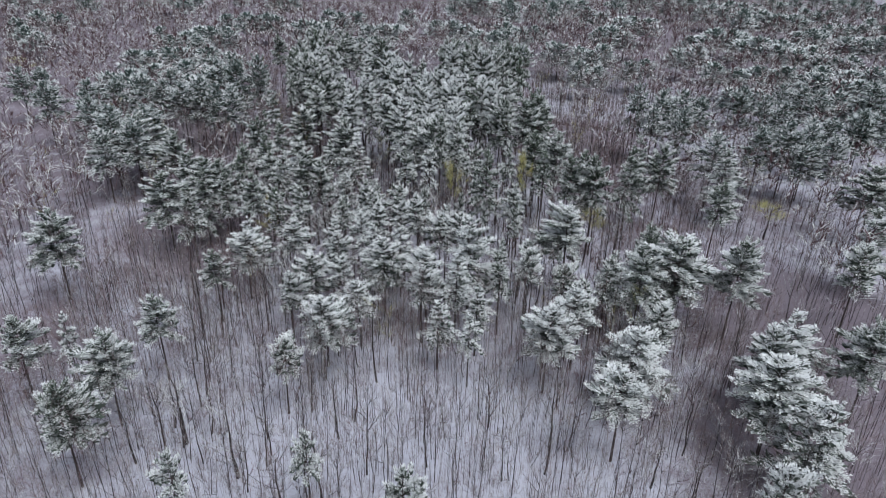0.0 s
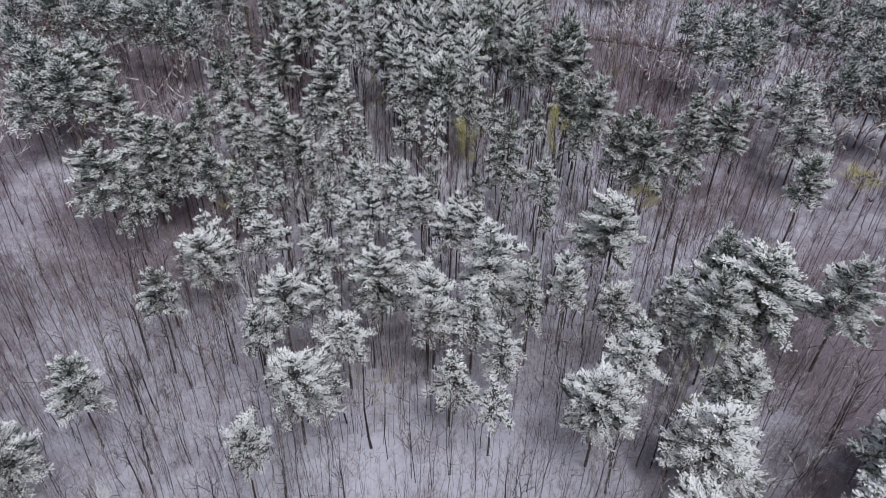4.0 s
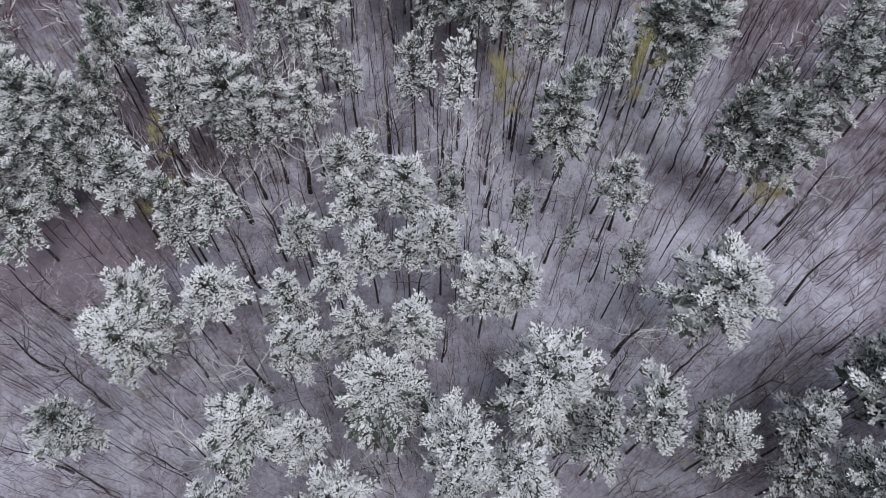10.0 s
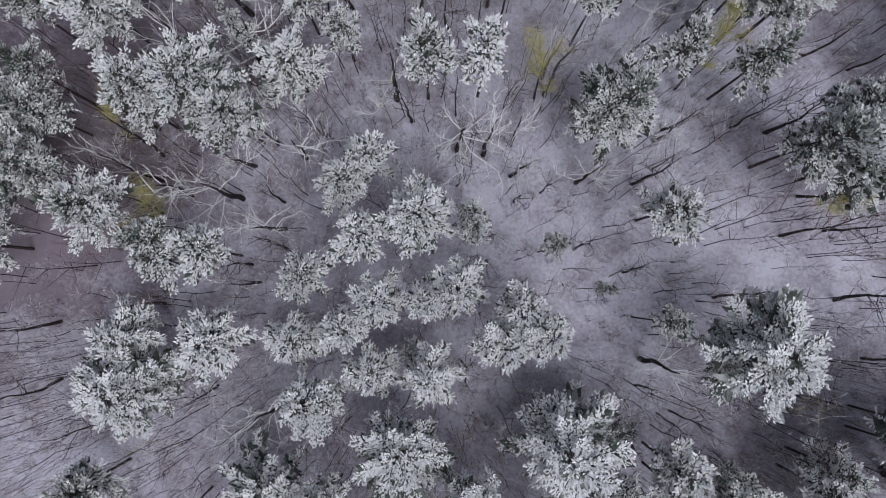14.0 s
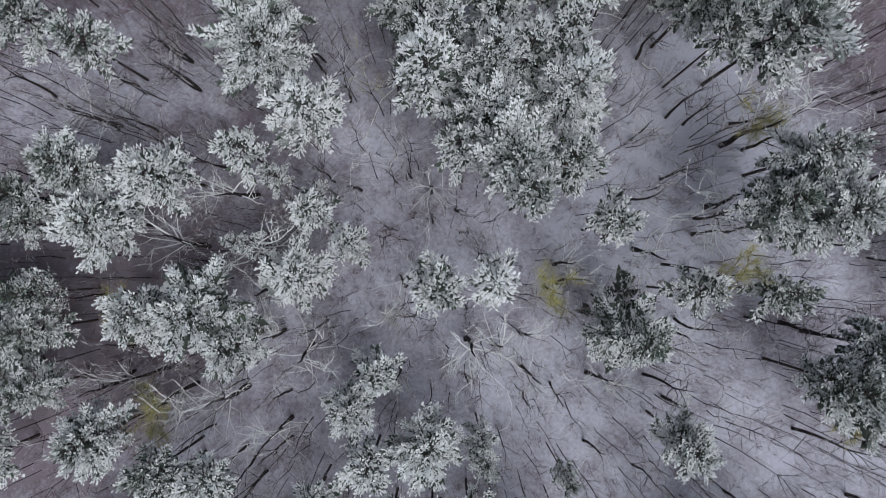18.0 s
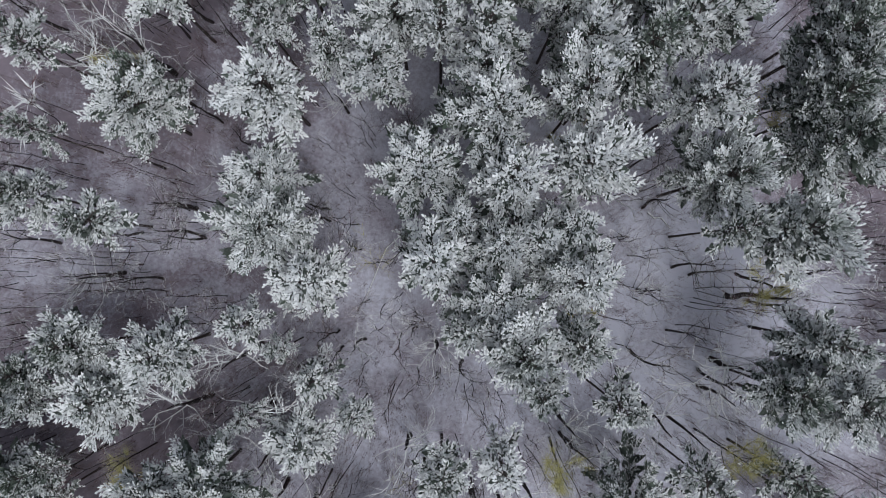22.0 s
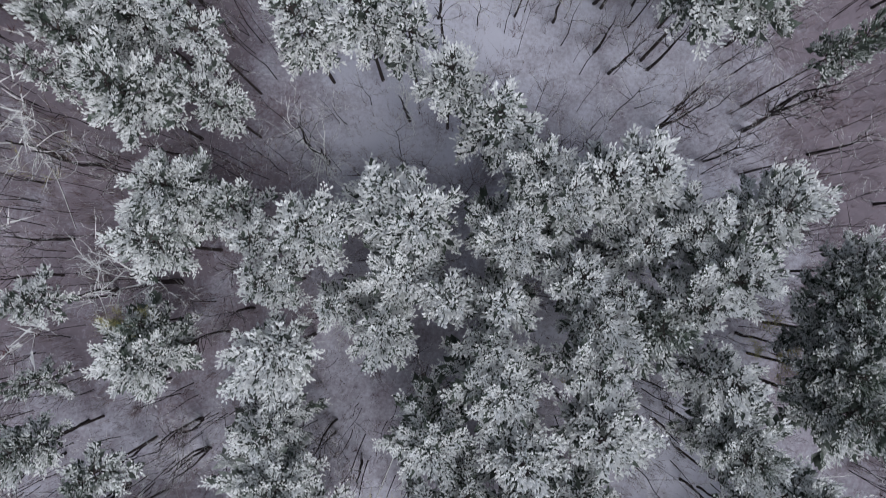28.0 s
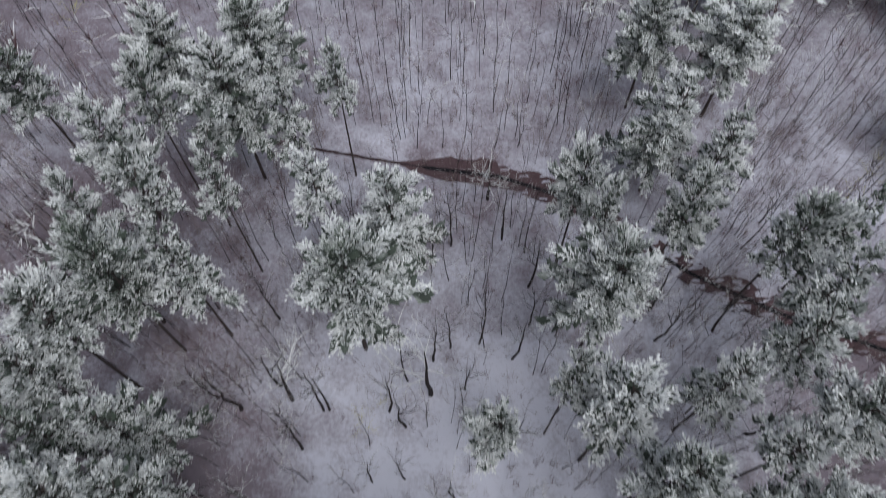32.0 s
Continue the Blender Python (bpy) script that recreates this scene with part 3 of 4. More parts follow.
# stand from y = 184 to 207 m
far_stand([
    (55.4, 184.2, 17.0, 3.3), (-58.0, 187.0, 18.4, 4.2), (57.9, 187.7, 20.8, 4.4), (-62.7, 189.3, 18.2, 3.8),
    (-109.9, 189.5, 18.0, 4.5), (52.3, 191.6, 20.6, 4.1), (65.0, 192.1, 19.5, 4.6), (-68.0, 192.2, 19.5, 4.2),
    (-73.4, 192.8, 18.2, 4.4), (-100.0, 193.2, 17.7, 4.7), (70.5, 193.8, 18.1, 4.2), (-92.7, 195.0, 18.1, 4.2),
    (-85.5, 196.9, 19.2, 4.6), (90.5, 198.1, 17.3, 3.9), (-80.6, 198.7, 16.9, 4.1), (84.2, 199.2, 19.5, 3.9),
    (-60.9, 203.0, 22.3, 4.2), (-54.8, 204.8, 22.7, 4.3), (104.8, 206.2, 17.9, 4.6), (109.9, 206.8, 16.9, 4.7),
])
# stand from y = 209 to 210 m
far_stand([
    (133.8, 208.6, 18.9, 5.2), (126.7, 209.0, 19.1, 5.1), (99.6, 209.1, 17.9, 4.1), (-67.9, 209.2, 20.7, 5.3),
    (-121.4, 209.4, 16.9, 4.4), (-127.9, 209.7, 16.6, 4.1),
])

# one bright, heavily snowed young spruce beside the pines
spruce = pine(24, "small", 0.2, 0.36, M_SPRUCE, True, label="young spruce loaded white with fresh snow", name="spruce_tree", category="spruce tree")
spruce.matrix_basis = pose(-3.3, 142.3, ground_z(-3.3, 142.3), 0, 0, 40) @ Matrix.Diagonal((1.15, 1.15, 1.48, 1))
PINES.append((spruce.location.x, spruce.location.y, 2.2))



# kinds that no stand took are removed
for kinds in (NEAR_KINDS, FAR_KINDS, GREEN_KINDS, WHITE_KINDS):
    for firsts in kinds.values():
        for first in firsts:
            if first not in used:
                for o in (*first.children_recursive, first):
                    bpy.data.objects.remove(o)


# ---- leafless trees ----
def bare_parts(seed, twigs, thick=0.012, fan=1.0, low=0.45, stout=1.0, loose=0.55):
    """Trunk, boughs and fine twigs of one leafless tree, 14 m high; boughs leave the trunk above the part low."""
    rng = random.Random(seed)
    stem, wood, fine = Shape(), Shape(), Shape()
    h = 14.0
    pts, p = [], Vector((0, 0, -0.3))
    drift = Vector((rng.uniform(-0.06, 0.06), rng.uniform(-0.06, 0.06), 1))
    for k in range(7):
        pts.append(p.copy())
        p = p + (drift + Vector((rng.gauss(0, 0.06), rng.gauss(0, 0.06), 0))).normalized() * (h / 6.4)
    stem.tube(pts, [0.17 * stout * (1 - 0.145 * k) for k in range(7)], 5)

    def bough(o, d, length, r, order):
        """A crooked bough that forks into lesser ones and ends in twigs."""
        line, q = [o], o
        for k in range(3):
            d = (d + Vector((rng.gauss(0, 0.2), rng.gauss(0, 0.2), rng.gauss(0.1, 0.12)))).normalized()
            q = q + d * (length / 3)
            line.append(q)
        wood.tube(line, (r, r * 0.75, r * 0.5, r * 0.2), 3)
        if order:
            for k in range(rng.randint(2, 4)):
                i = rng.choice((0, 1, 1, 2))
                away = Vector((rng.gauss(0, 1), rng.gauss(0, 1), rng.gauss(0.3, 0.4))).normalized()
                bough(line[i].lerp(line[i + 1], rng.random()), (d + away * 0.85).normalized(), length * rng.uniform(0.4, 0.65), r * 0.55, order - 1)
        for k in range(twigs if order else (twigs + 1) // 2):
            i = rng.choice((1, 2, 2))
            b = line[i].lerp(line[i + 1], rng.random())
            t = (d + Vector((rng.gauss(0, loose), rng.gauss(0, loose), rng.gauss(0.2, loose * 0.55)))).normalized()
            fine.spike(b, b + t * rng.uniform(0.3, 1.0 + (loose - 0.55)), thick, 2)

    for k in range(rng.randint(8, 11)):
        u = low + (0.97 - low) * (k + rng.random()) / 10
        i = min(5, int(u * 6))
        a, rise = rng.uniform(0, 6.28), radians(rng.uniform(30, 62) / fan ** 0.5)
        d = Vector((math.cos(a) * math.cos(rise), math.sin(a) * math.cos(rise), math.sin(rise)))
        bough(pts[i].lerp(pts[i + 1], min(1, u * 6 - i)), d, h * rng.uniform(0.2, 0.32) * (1.25 - 0.6 * u) * fan, 0.055 * stout * (1.2 - 0.7 * u), 2 if fan > 1 else 1)
    return stem, wood, fine


def bare_tree(seed, twigs, twig_mat, label, thick=0.012):
    spreading = twig_mat == M_TWIG_WHITE
    thing = tagged(new("bare_tree"), label, "bare tree", "leafless trees of the near wood")
    trunk, boughs, fine = bare_parts(seed, twigs, thick, 1.35 if spreading else 1.0, 0.35 if spreading else 0.45, 1.65 if spreading else 1.0, 1.3 if twig_mat == M_TWIG_GREEN else 0.55)
    part("trunk", trunk.mesh("trunk", M_TRUNK), thing)
    part("bough_frame", boughs.mesh("bough_frame", M_TRUNK_SNOW if spreading else M_TRUNK), thing)
    part("crown", fine.mesh("crown", twig_mat), thing)
    return thing


BARE_KINDS = [bare_tree(s, 9, M_TWIG, "slender leafless hardwood with dark trunk and brown twigs") for s in (31, 32, 33, 34)]
BARE_RED = [bare_tree(s, 12, M_TWIG_RED, "leafless maple with maroon budding twigs") for s in (35, 36)]
BARE_GREEN = [bare_tree(37, 110, M_TWIG_GREEN, "young tree with yellow-green budding twigs", 0.009)]
BARE_WHITE = [bare_tree(s, 6, M_TWIG_WHITE, "leafless tree with snow-lined branches", 0.01) for s in (38, 39, 40)]


def clear_of_pines(x, y, k=0.55):
    return all((x - a) ** 2 + (y - b) ** 2 > (k * r) ** 2 for a, b, r in PINES)


def put_bare(kinds, x, y, h, wide, turn):
    kind = kinds[int(turn * 7) % len(kinds)]
    m = pose(x, y, ground_z(x, y), 0, 0, turn) @ Matrix.Diagonal((wide, wide, h / 14.0, 1))
    if kind not in used:
        used.add(kind)
        kind.matrix_basis = m
    else:
        kept = kind.matrix_basis.copy()
        kind.matrix_basis = Matrix()
        copy_thing(kind, m)
        kind.matrix_basis = kept


def merged(name, spots, kinds, mats, label):
    """Many trees of a thicket as one object: kinds are lists of (verts, faces, slot)."""
    vs, fs, sl, base = [], [], [], 0
    for x, y, h, wide, turn, k in spots:
        v, f, slot = kinds[k]
        c, s = math.cos(turn) * wide, math.sin(turn) * wide
        w = np.empty_like(v)
        w[:, 0], w[:, 1], w[:, 2] = v[:, 0] * c - v[:, 1] * s + x, v[:, 0] * s + v[:, 1] * c + y, v[:, 2] * h / 14.0 + ground_z(x, y)
        vs.append(w)
        fs.append(f + base)
        sl.append(slot)
        base += len(v)
    v, f, slot = np.concatenate(vs), np.concatenate(fs), np.concatenate(sl)
    me = bpy.data.meshes.new(name)
    me.vertices.add(len(v))
    me.vertices.foreach_set("co", v.astype(np.float32).ravel())
    me.loops.add(f.size)
    me.loops.foreach_set("vertex_index", f.astype(np.int32).ravel())
    me.polygons.add(len(f))
    me.polygons.foreach_set("loop_start", np.arange(0, f.size, 3, dtype=np.int32))
    me.polygons.foreach_set("material_index", slot.astype(np.int32))
    for mt in mats:
        me.materials.append(mt)
    me.update(calc_edges=True)
    return tagged(new(name, me), label, "bare trees", kind="stuff")


def tri_kind(shapes):
    v, f, s = [], [], []
    for slot, sh in shapes:
        b = len(v)
        v += [tuple(p) for p in sh.v]
        for face in sh.f:
            for k in range(1, len(face) - 1):
                f.append((face[0] + b, face[k] + b, face[k + 1] + b))
                s.append(slot)
    return np.array(v), np.array(f), np.array(s)


def thicket_kind(seed, twigs, slot, thick, stem=0.065, stem_slot=0):
    """A light kind of leafless tree for the joined wood: trunk, steep branches, fine twigs."""
    rng = random.Random(seed)
    wood, fine = Shape(), Shape()
    pts, p = [], Vector((0, 0, -0.3))
    for k in range(4):
        pts.append(p.copy())
        p = p + Vector((rng.uniform(-0.4, 0.4), rng.uniform(-0.4, 0.4), 4.7))
    wood.tube(pts, (stem, stem * 0.77, stem * 0.52, stem * 0.18), 3)
    tips = [(pts[2], pts[3])]
    for k in range(7):
        s = rng.uniform(1.1, 2.8)
        o = pts[int(s)].lerp(pts[int(s) + 1], s % 1)
        a, rise = rng.uniform(0, 6.28), radians(rng.uniform(38, 70))
        q = o + Vector((math.cos(a) * math.cos(rise), math.sin(a) * math.cos(rise), math.sin(rise))) * rng.uniform(1.8, 4.2)
        wood.spike(o, q, stem * 0.5, 2)
        tips.append((o, q))
    for j in range(twigs):
        o, q = rng.choice(tips)
        b = o.lerp(q, rng.uniform(0.2, 1))
        t = ((q - o).normalized() + Vector((rng.gauss(0, 0.5), rng.gauss(0, 0.5), rng.gauss(0.2, 0.3)))).normalized()
        fine.spike(b, b + t * rng.uniform(0.7, 2.4), thick, 2)
    return tri_kind([(stem_slot, wood), (slot, fine)])


PLANTED = []


def grove(kinds, rows):
    """Leafless trees at their places: x, y, height, spread."""
    for x, y, h, wide in rows:
        put_bare(kinds, x, y, h, wide, random.Random(int(x * 97 + y * 13)).uniform(0, 360))
        PLANTED.append((x, y))


grove(BARE_KINDS, [
    (-29.5, 111.4, 12, 1.0), (-45.5, 111.7, 13, 1.2), (13.6, 112.3, 9, 0.8), (20.7, 113.2, 13, 0.9),
    (-45.9, 117.6, 14, 1.2), (34.4, 121.6, 14, 1.4), (-25.4, 122.1, 13, 1.0), (-26.4, 123.9, 13, 1.0),
    (12.2, 124.0, 10, 0.8), (-22.9, 125.7, 12, 0.9), (28.7, 128.2, 15, 1.2), (33.3, 128.9, 13, 1.0),
    (0.8, 131.1, 9, 0.7), (-39.6, 132.0, 14, 1.2), (3.5, 132.2, 11, 0.8), (13.1, 133.3, 14, 1.1),
    (-36.2, 135.1, 15, 1.3), (27.1, 139.2, 14, 1.4), (-10.2, 139.4, 13, 1.1), (-42.9, 139.8, 12, 0.9),
])
grove(BARE_KINDS, [
    (3.8, 142.4, 10, 0.8), (3.7, 142.6, 16, 1.3), (-9.2, 148.3, 9, 0.7), (21.3, 148.3, 13, 1.1),
    (17.8, 149.7, 14, 1.1), (-47.6, 151.5, 12, 1.1), (-11.5, 152.9, 8, 0.7), (14.4, 153.6, 11, 0.9),
    (-38.1, 156.9, 11, 0.9), (-42.3, 156.9, 12, 0.9), (22.9, 157.0, 14, 1.3), (16.6, 159.4, 11, 0.9),
    (14.8, 160.1, 14, 1.0), (-49.0, 160.2, 13, 1.1), (-33.9, 161.3, 11, 1.0), (-34.2, 161.4, 12, 1.0),
    (-34.0, 161.4, 12, 0.9), (-40.4, 161.7, 12, 0.9), (-46.7, 163.7, 12, 1.1), (-34.9, 164.3, 10, 0.9),
])
grove(BARE_KINDS, [
    (-35.1, 164.4, 11, 1.0), (-34.8, 164.4, 12, 0.9), (11.6, 166.2, 12, 1.1), (-50.4, 166.9, 12, 1.0),
    (-38.4, 168.4, 12, 0.9), (-50.1, 178.6, 13, 1.0), (-49.2, 182.5, 13, 1.2), (-34.1, 184.0, 12, 1.2),
    (-46.3, 190.3, 15, 1.4), (23.4, 190.8, 13, 1.0), (-23.2, 191.7, 15, 1.6), (-38.6, 191.8, 10, 0.9),
    (27.1, 194.4, 14, 1.2), (11.2, 196.4, 14, 1.0), (20.4, 196.7, 14, 1.2), (-32.3, 198.0, 12, 1.1),
    (23.3, 198.8, 15, 1.2), (6.0, 202.1, 13, 1.1), (10.0, 202.7, 14, 1.2), (-11.1, 204.3, 12, 1.3),
])
grove(BARE_KINDS, [
    (18.2, 205.6, 14, 1.2), (-37.3, 206.7, 12, 1.0), (-4.1, 207.8, 9, 0.8), (-30.9, 207.9, 13, 1.0),
    (-35.6, 208.4, 12, 1.0), (8.3, 209.5, 11, 0.9), (4.2, 209.6, 15, 1.3), (-11.1, 209.6, 13, 1.0),
    (-19.4, 210.9, 9, 0.7), (-26.9, 213.8, 15, 1.0), (-16.4, 216.6, 12, 1.0), (19.0, 217.3, 13, 1.1),
    (-25.2, 217.9, 13, 0.9), (-24.6, 218.0, 13, 0.9), (-18.3, 218.2, 12, 1.0), (-10.3, 220.9, 10, 0.8),
    (-13.9, 223.9, 12, 0.9), (-5.3, 224.5, 12, 1.0), (-12.1, 225.5, 12, 0.8), (10.5, 227.3, 12, 1.0),
])
grove(BARE_KINDS, [
    (-31.4, 228.1, 13, 0.9), (-3.4, 228.5, 11, 0.8), (17.0, 228.6, 13, 1.0), (-6.5, 239.2, 12, 0.9),
])
grove(BARE_WHITE, [
    (14.1, 115.1, 11, 1.2), (-5.3, 136.4, 13, 1.3), (-2.6, 136.0, 11, 1.0), (0.2, 137.1, 10, 0.8), (-21.2, 135.3, 12, 1.1),
    (-27.7, 130.8, 12, 1.2), (-33.0, 130.9, 11, 1.0), (-26.1, 144.6, 12, 1.3), (-32.5, 145.1, 12, 1.2), (-25.1, 141.4, 11, 1.1),
    (-27.5, 150.6, 12, 1.2), (-24.2, 136.7, 9, 0.9), (19.1, 150.8, 12, 1.3), (11.7, 146.3, 12, 1.1), (20.6, 157.4, 13, 1.3),
    (11.2, 157.6, 10, 0.6), (7.2, 133.3, 9, 0.9), (-9.5, 151.5, 9, 0.9), (-42.1, 157.4, 10, 0.9), (-37.8, 178.4, 12, 1.3),
    (-14.7, 196.3, 9, 0.8), (-23.1, 191.5, 12, 1.2), (17.8, 148.0, 10, 0.9), (-26.5, 134.3, 10, 0.9),
    (-11.8, 141.7, 12, 1.2), (-23.1, 127.7, 12, 1), (3.5, 144.4, 12, 0.8), (26, 159.7, 12, 1.1),
    (-44.4, 177.3, 12, 1.2), (-50.7, 190.8, 12, 1.2),
])
grove(BARE_RED, [
    (10.7, 151.4, 12, 1.2), (11.3, 196.4, 15, 1.3), (20.2, 196.5, 12, 1.0), (23.2, 198.7, 16, 1.3),
    (-34.0, 217.7, 13, 1.5), (-44.4, 227.2, 10, 1.5),
])
grove(BARE_GREEN, [
    (-36.1, 129.1, 11, 1.2), (-36.7, 137.9, 10, 1), (71.8, 142.9, 11, 1.4),
    (4.3, 155, 10, 0.8), (21.5, 159.8, 11, 1.1), (3.8, 172.1, 10, 0.9), (20.1, 175.5, 11, 1.1),
    (-154.5, 259.3, 11, 1.6), (17.6, 143.5, 20, 0.8), (2.7, 142, 18, 0.9), (-35.9, 174.8, 18, 0.8),
    (30.6, 132.5, 13, 1.1),
])

rng = random.Random(5)
count = len(PLANTED)
while count < 296:
    x, y = rng.uniform(-42, 38), rng.uniform(60, 250)
    if clear_of_pines(x, y, 0.7) and abs(y - stream_y(x)) > 2.5 and all((x - a) ** 2 + (y - b) ** 2 > 5 for a, b in PLANTED):
        kinds = rng.choices([BARE_KINDS, BARE_RED, BARE_WHITE], (74, 12, 14))[0]
        put_bare(kinds, x, y, rng.uniform(8, 16), rng.uniform(0.6, 1.1), rng.uniform(0, 360))
        count += 1

# the rest of the near wood
MATS = [M_TRUNK, M_TWIG, M_TWIG_RED, M_TWIG_WHITE, M_TWIG_GREEN, M_TWIG_TAN, M_TWIG_MAROON, M_STEM]
MID = [thicket_kind(s, 84, slot, 0.014) for s, slot in ((41, 1), (42, 1), (43, 2), (44, 5), (45, 3), (46, 4))]
spots = []
while len(spots) < 5000:
    x, y = rng.uniform(-95, 85) + rng.gauss(0, 10), rng.uniform(20, 275) + rng.gauss(0, 8)
    if (x + 14) ** 2 + (y - 212) ** 2 < 300 and rng.random() < 0.6:
        continue
    if clear_of_pines(x, y) and abs(y - stream_y(x)) > 2:
        spots.append((x, y, rng.uniform(6, 17), rng.uniform(0.5, 1.1), rng.uniform(0, 6.3), rng.choices(range(6), (24, 20, 26, 22, 7, 1))[0]))
merged("bare_thicket", spots, MID, MATS, "dense leafless hardwoods with dark trunks and brown twigs")

# young growth below the first pines: thin stems, close together
YOUNG = [thicket_kind(s, 60, slot, 0.014, 0.034, 7) for s, slot in ((55, 5), (56, 1), (57, 2), (58, 3))]
spots = []
while len(spots) < 2600:
    x, y = rng.uniform(-62, 58), rng.uniform(42, 116)
    if clear_of_pines(x, y, 0.6):
        spots.append((x, y, rng.uniform(6, 13), rng.uniform(0.5, 0.95), rng.uniform(0, 6.3), rng.choices(range(4), (34, 26, 28, 12))[0]))
merged("young_thicket", spots, YOUNG, MATS, "close thin leafless saplings with tan twigs over snow")

FARB = [thicket_kind(s, 52, slot, 0.085, 0.04) for s, slot in ((51, 1), (52, 6), (53, 6), (54, 5))]
spots = []
while len(spots) < 7000:
    x, y = rng.uniform(-300, 340), rng.uniform(100, 540)
    if abs(x) < 0.7 * y + 25 and (abs(x + 5) > 75 or y > 270 or abs(x + 5) > 42 and y > 150 and rng.random() < 0.4) and not (215 < x < 345 and 440 < y) and clear_of_pines(x, y, 0.6):
        spots.append((x, y, rng.uniform(8, 15), rng.uniform(0.9, 1.7), rng.uniform(0, 6.3), rng.choices(range(4), (14, 44, 36, 6))[0]))
merged("distant_thicket", spots, FARB, MATS, "distant leafless wood with maroon twigs")


# ---- low brush on the woodland floor ----
def brush_kind(seed, slot):
    rng = random.Random(seed)
    sh = Shape()
    for k in range(12):
        a, r = rng.uniform(0, 6.28), rng.uniform(0, 0.5)
        p = Vector((math.cos(a) * r, math.sin(a) * r, -0.1))
        sh.spike(p, p + Vector((rng.gauss(0, 0.45), rng.gauss(0, 0.45), rng.uniform(0.8, 3.2))), 0.011, 2)
    return tri_kind([(slot, sh)])


BRUSH = [brush_kind(s, slot) for s, slot in ((61, 1), (62, 5), (63, 2), (64, 5))]
spots = []
while len(spots) < 17000:
    x, y = rng.uniform(-70, 60), rng.uniform(45, 265)
    x, y = x + rng.gauss(0, 6), y + rng.gauss(0, 6)
    if y < 95 and rng.random() < 0.75 or (x + 14) ** 2 + (y - 212) ** 2 < 400 and rng.random() < 0.6:
        continue
    if noise.noise((x * 0.06, y * 0.06, 8)) > rng.uniform(-0.5, 0.4):
        spots.append((x, y, rng.uniform(8, 30), rng.uniform(0.5, 1.4), rng.uniform(0, 6.3), rng.randrange(4)))
tagged(merged("undergrowth", spots, BRUSH, MATS, "thin leafless saplings and brush rising from the snow"), category="undergrowth")


# ---- the wood beyond, joined ----
def far_pine_kind(seed, gap, size):
    trunk, crown = pine_parts(seed, "large", gap, size)
    v, f, sl = tri_kind([(0, trunk), (1, crown)])
    return v * np.array((1 / 5.2, 1 / 5.2, 14.0 / 20.0)), f, sl


PINE_WOOD = []


def pine_wood(rows):
    for x, y, h, r in rows:
        PINE_WOOD.append((x, y, h * 0.7, r * 1.12, x * 1.7 + y, int(abs(x * 3 + y)) % 3))
        PINES.append((x, y, r))


# stand from y = 210 to 252 m
pine_wood([
    (-89.2, 210.5, 18.5, 4.1), (-94.1, 212.9, 19.8, 3.7), (128.8, 213.8, 16.3, 5.3), (-75.7, 215.5, 18.6, 5.5),
    (120.3, 216.1, 19.8, 4.7), (-106.4, 221.8, 18.1, 4.6), (-100.2, 222.3, 19.1, 4.1), (-88.1, 222.8, 19.4, 4.5),
    (90.6, 223.3, 17.9, 4.7), (-77.6, 224.3, 18.1, 4.4), (98.8, 225.3, 16.5, 4.6), (-83.0, 226.2, 16.0, 4.7),
    (-97.5, 234.5, 17.7, 5.5), (-88.7, 239.0, 18.4, 4.8), (133.8, 240.3, 17.2, 5.2), (139.9, 240.7, 17.2, 5.5),
    (127.8, 243.8, 19.2, 5.6), (125.6, 248.2, 16.7, 4.8), (-105.9, 252.4, 18.6, 4.8), (-76.7, 252.5, 18.3, 5.3),
])
# stand from y = 253 to 268 m
pine_wood([
    (131.8, 252.7, 19.6, 4.9), (53.4, 252.8, 16.8, 3.9), (110.4, 252.8, 19.2, 4.7), (46.3, 252.9, 19.1, 3.9),
    (116.4, 253.0, 17.0, 4.5), (-84.7, 253.1, 16.1, 4.9), (151.9, 253.3, 19.0, 5.8), (-111.5, 253.7, 18.9, 4.8),
    (143.7, 255.0, 17.3, 5.7), (120.7, 255.3, 18.4, 4.7), (121.7, 255.6, 17.4, 4.3), (158.2, 256.3, 19.7, 5.4),
    (103.5, 256.6, 16.1, 5.6), (96.2, 256.7, 18.8, 4.6), (-86.0, 257.4, 19.1, 5.4), (-101.1, 258.0, 18.6, 4.3),
    (-97.7, 259.7, 18.2, 5.4), (-91.6, 263.3, 16.4, 4.9), (67.8, 265.6, 16.1, 4.1), (73.9, 268.2, 16.2, 4.1),
])
# stand from y = 274 to 290 m
pine_wood([
    (54.5, 274.5, 18.1, 4.8), (27.6, 274.9, 19.3, 5.0), (20.0, 275.7, 18.8, 4.7), (156.1, 277.3, 18.1, 4.3),
    (144.6, 278.0, 17.2, 4.9), (149.9, 278.3, 17.1, 4.9), (60.7, 279.2, 19.7, 4.8), (51.2, 280.0, 18.4, 4.9),
    (43.3, 283.0, 18.9, 5.1), (11.1, 283.8, 17.5, 5.0), (98.2, 284.0, 19.0, 5.0), (91.4, 285.7, 17.0, 4.8),
    (-110.6, 286.1, 17.3, 5.4), (-99.7, 286.4, 16.3, 5.4), (-34.6, 288.3, 17.8, 3.9), (3.7, 288.9, 17.0, 5.2),
    (41.9, 289.0, 18.0, 3.8), (-164.7, 289.3, 16.1, 4.8), (-105.2, 289.4, 18.6, 5.1), (-29.5, 290.1, 18.2, 4.0),
])
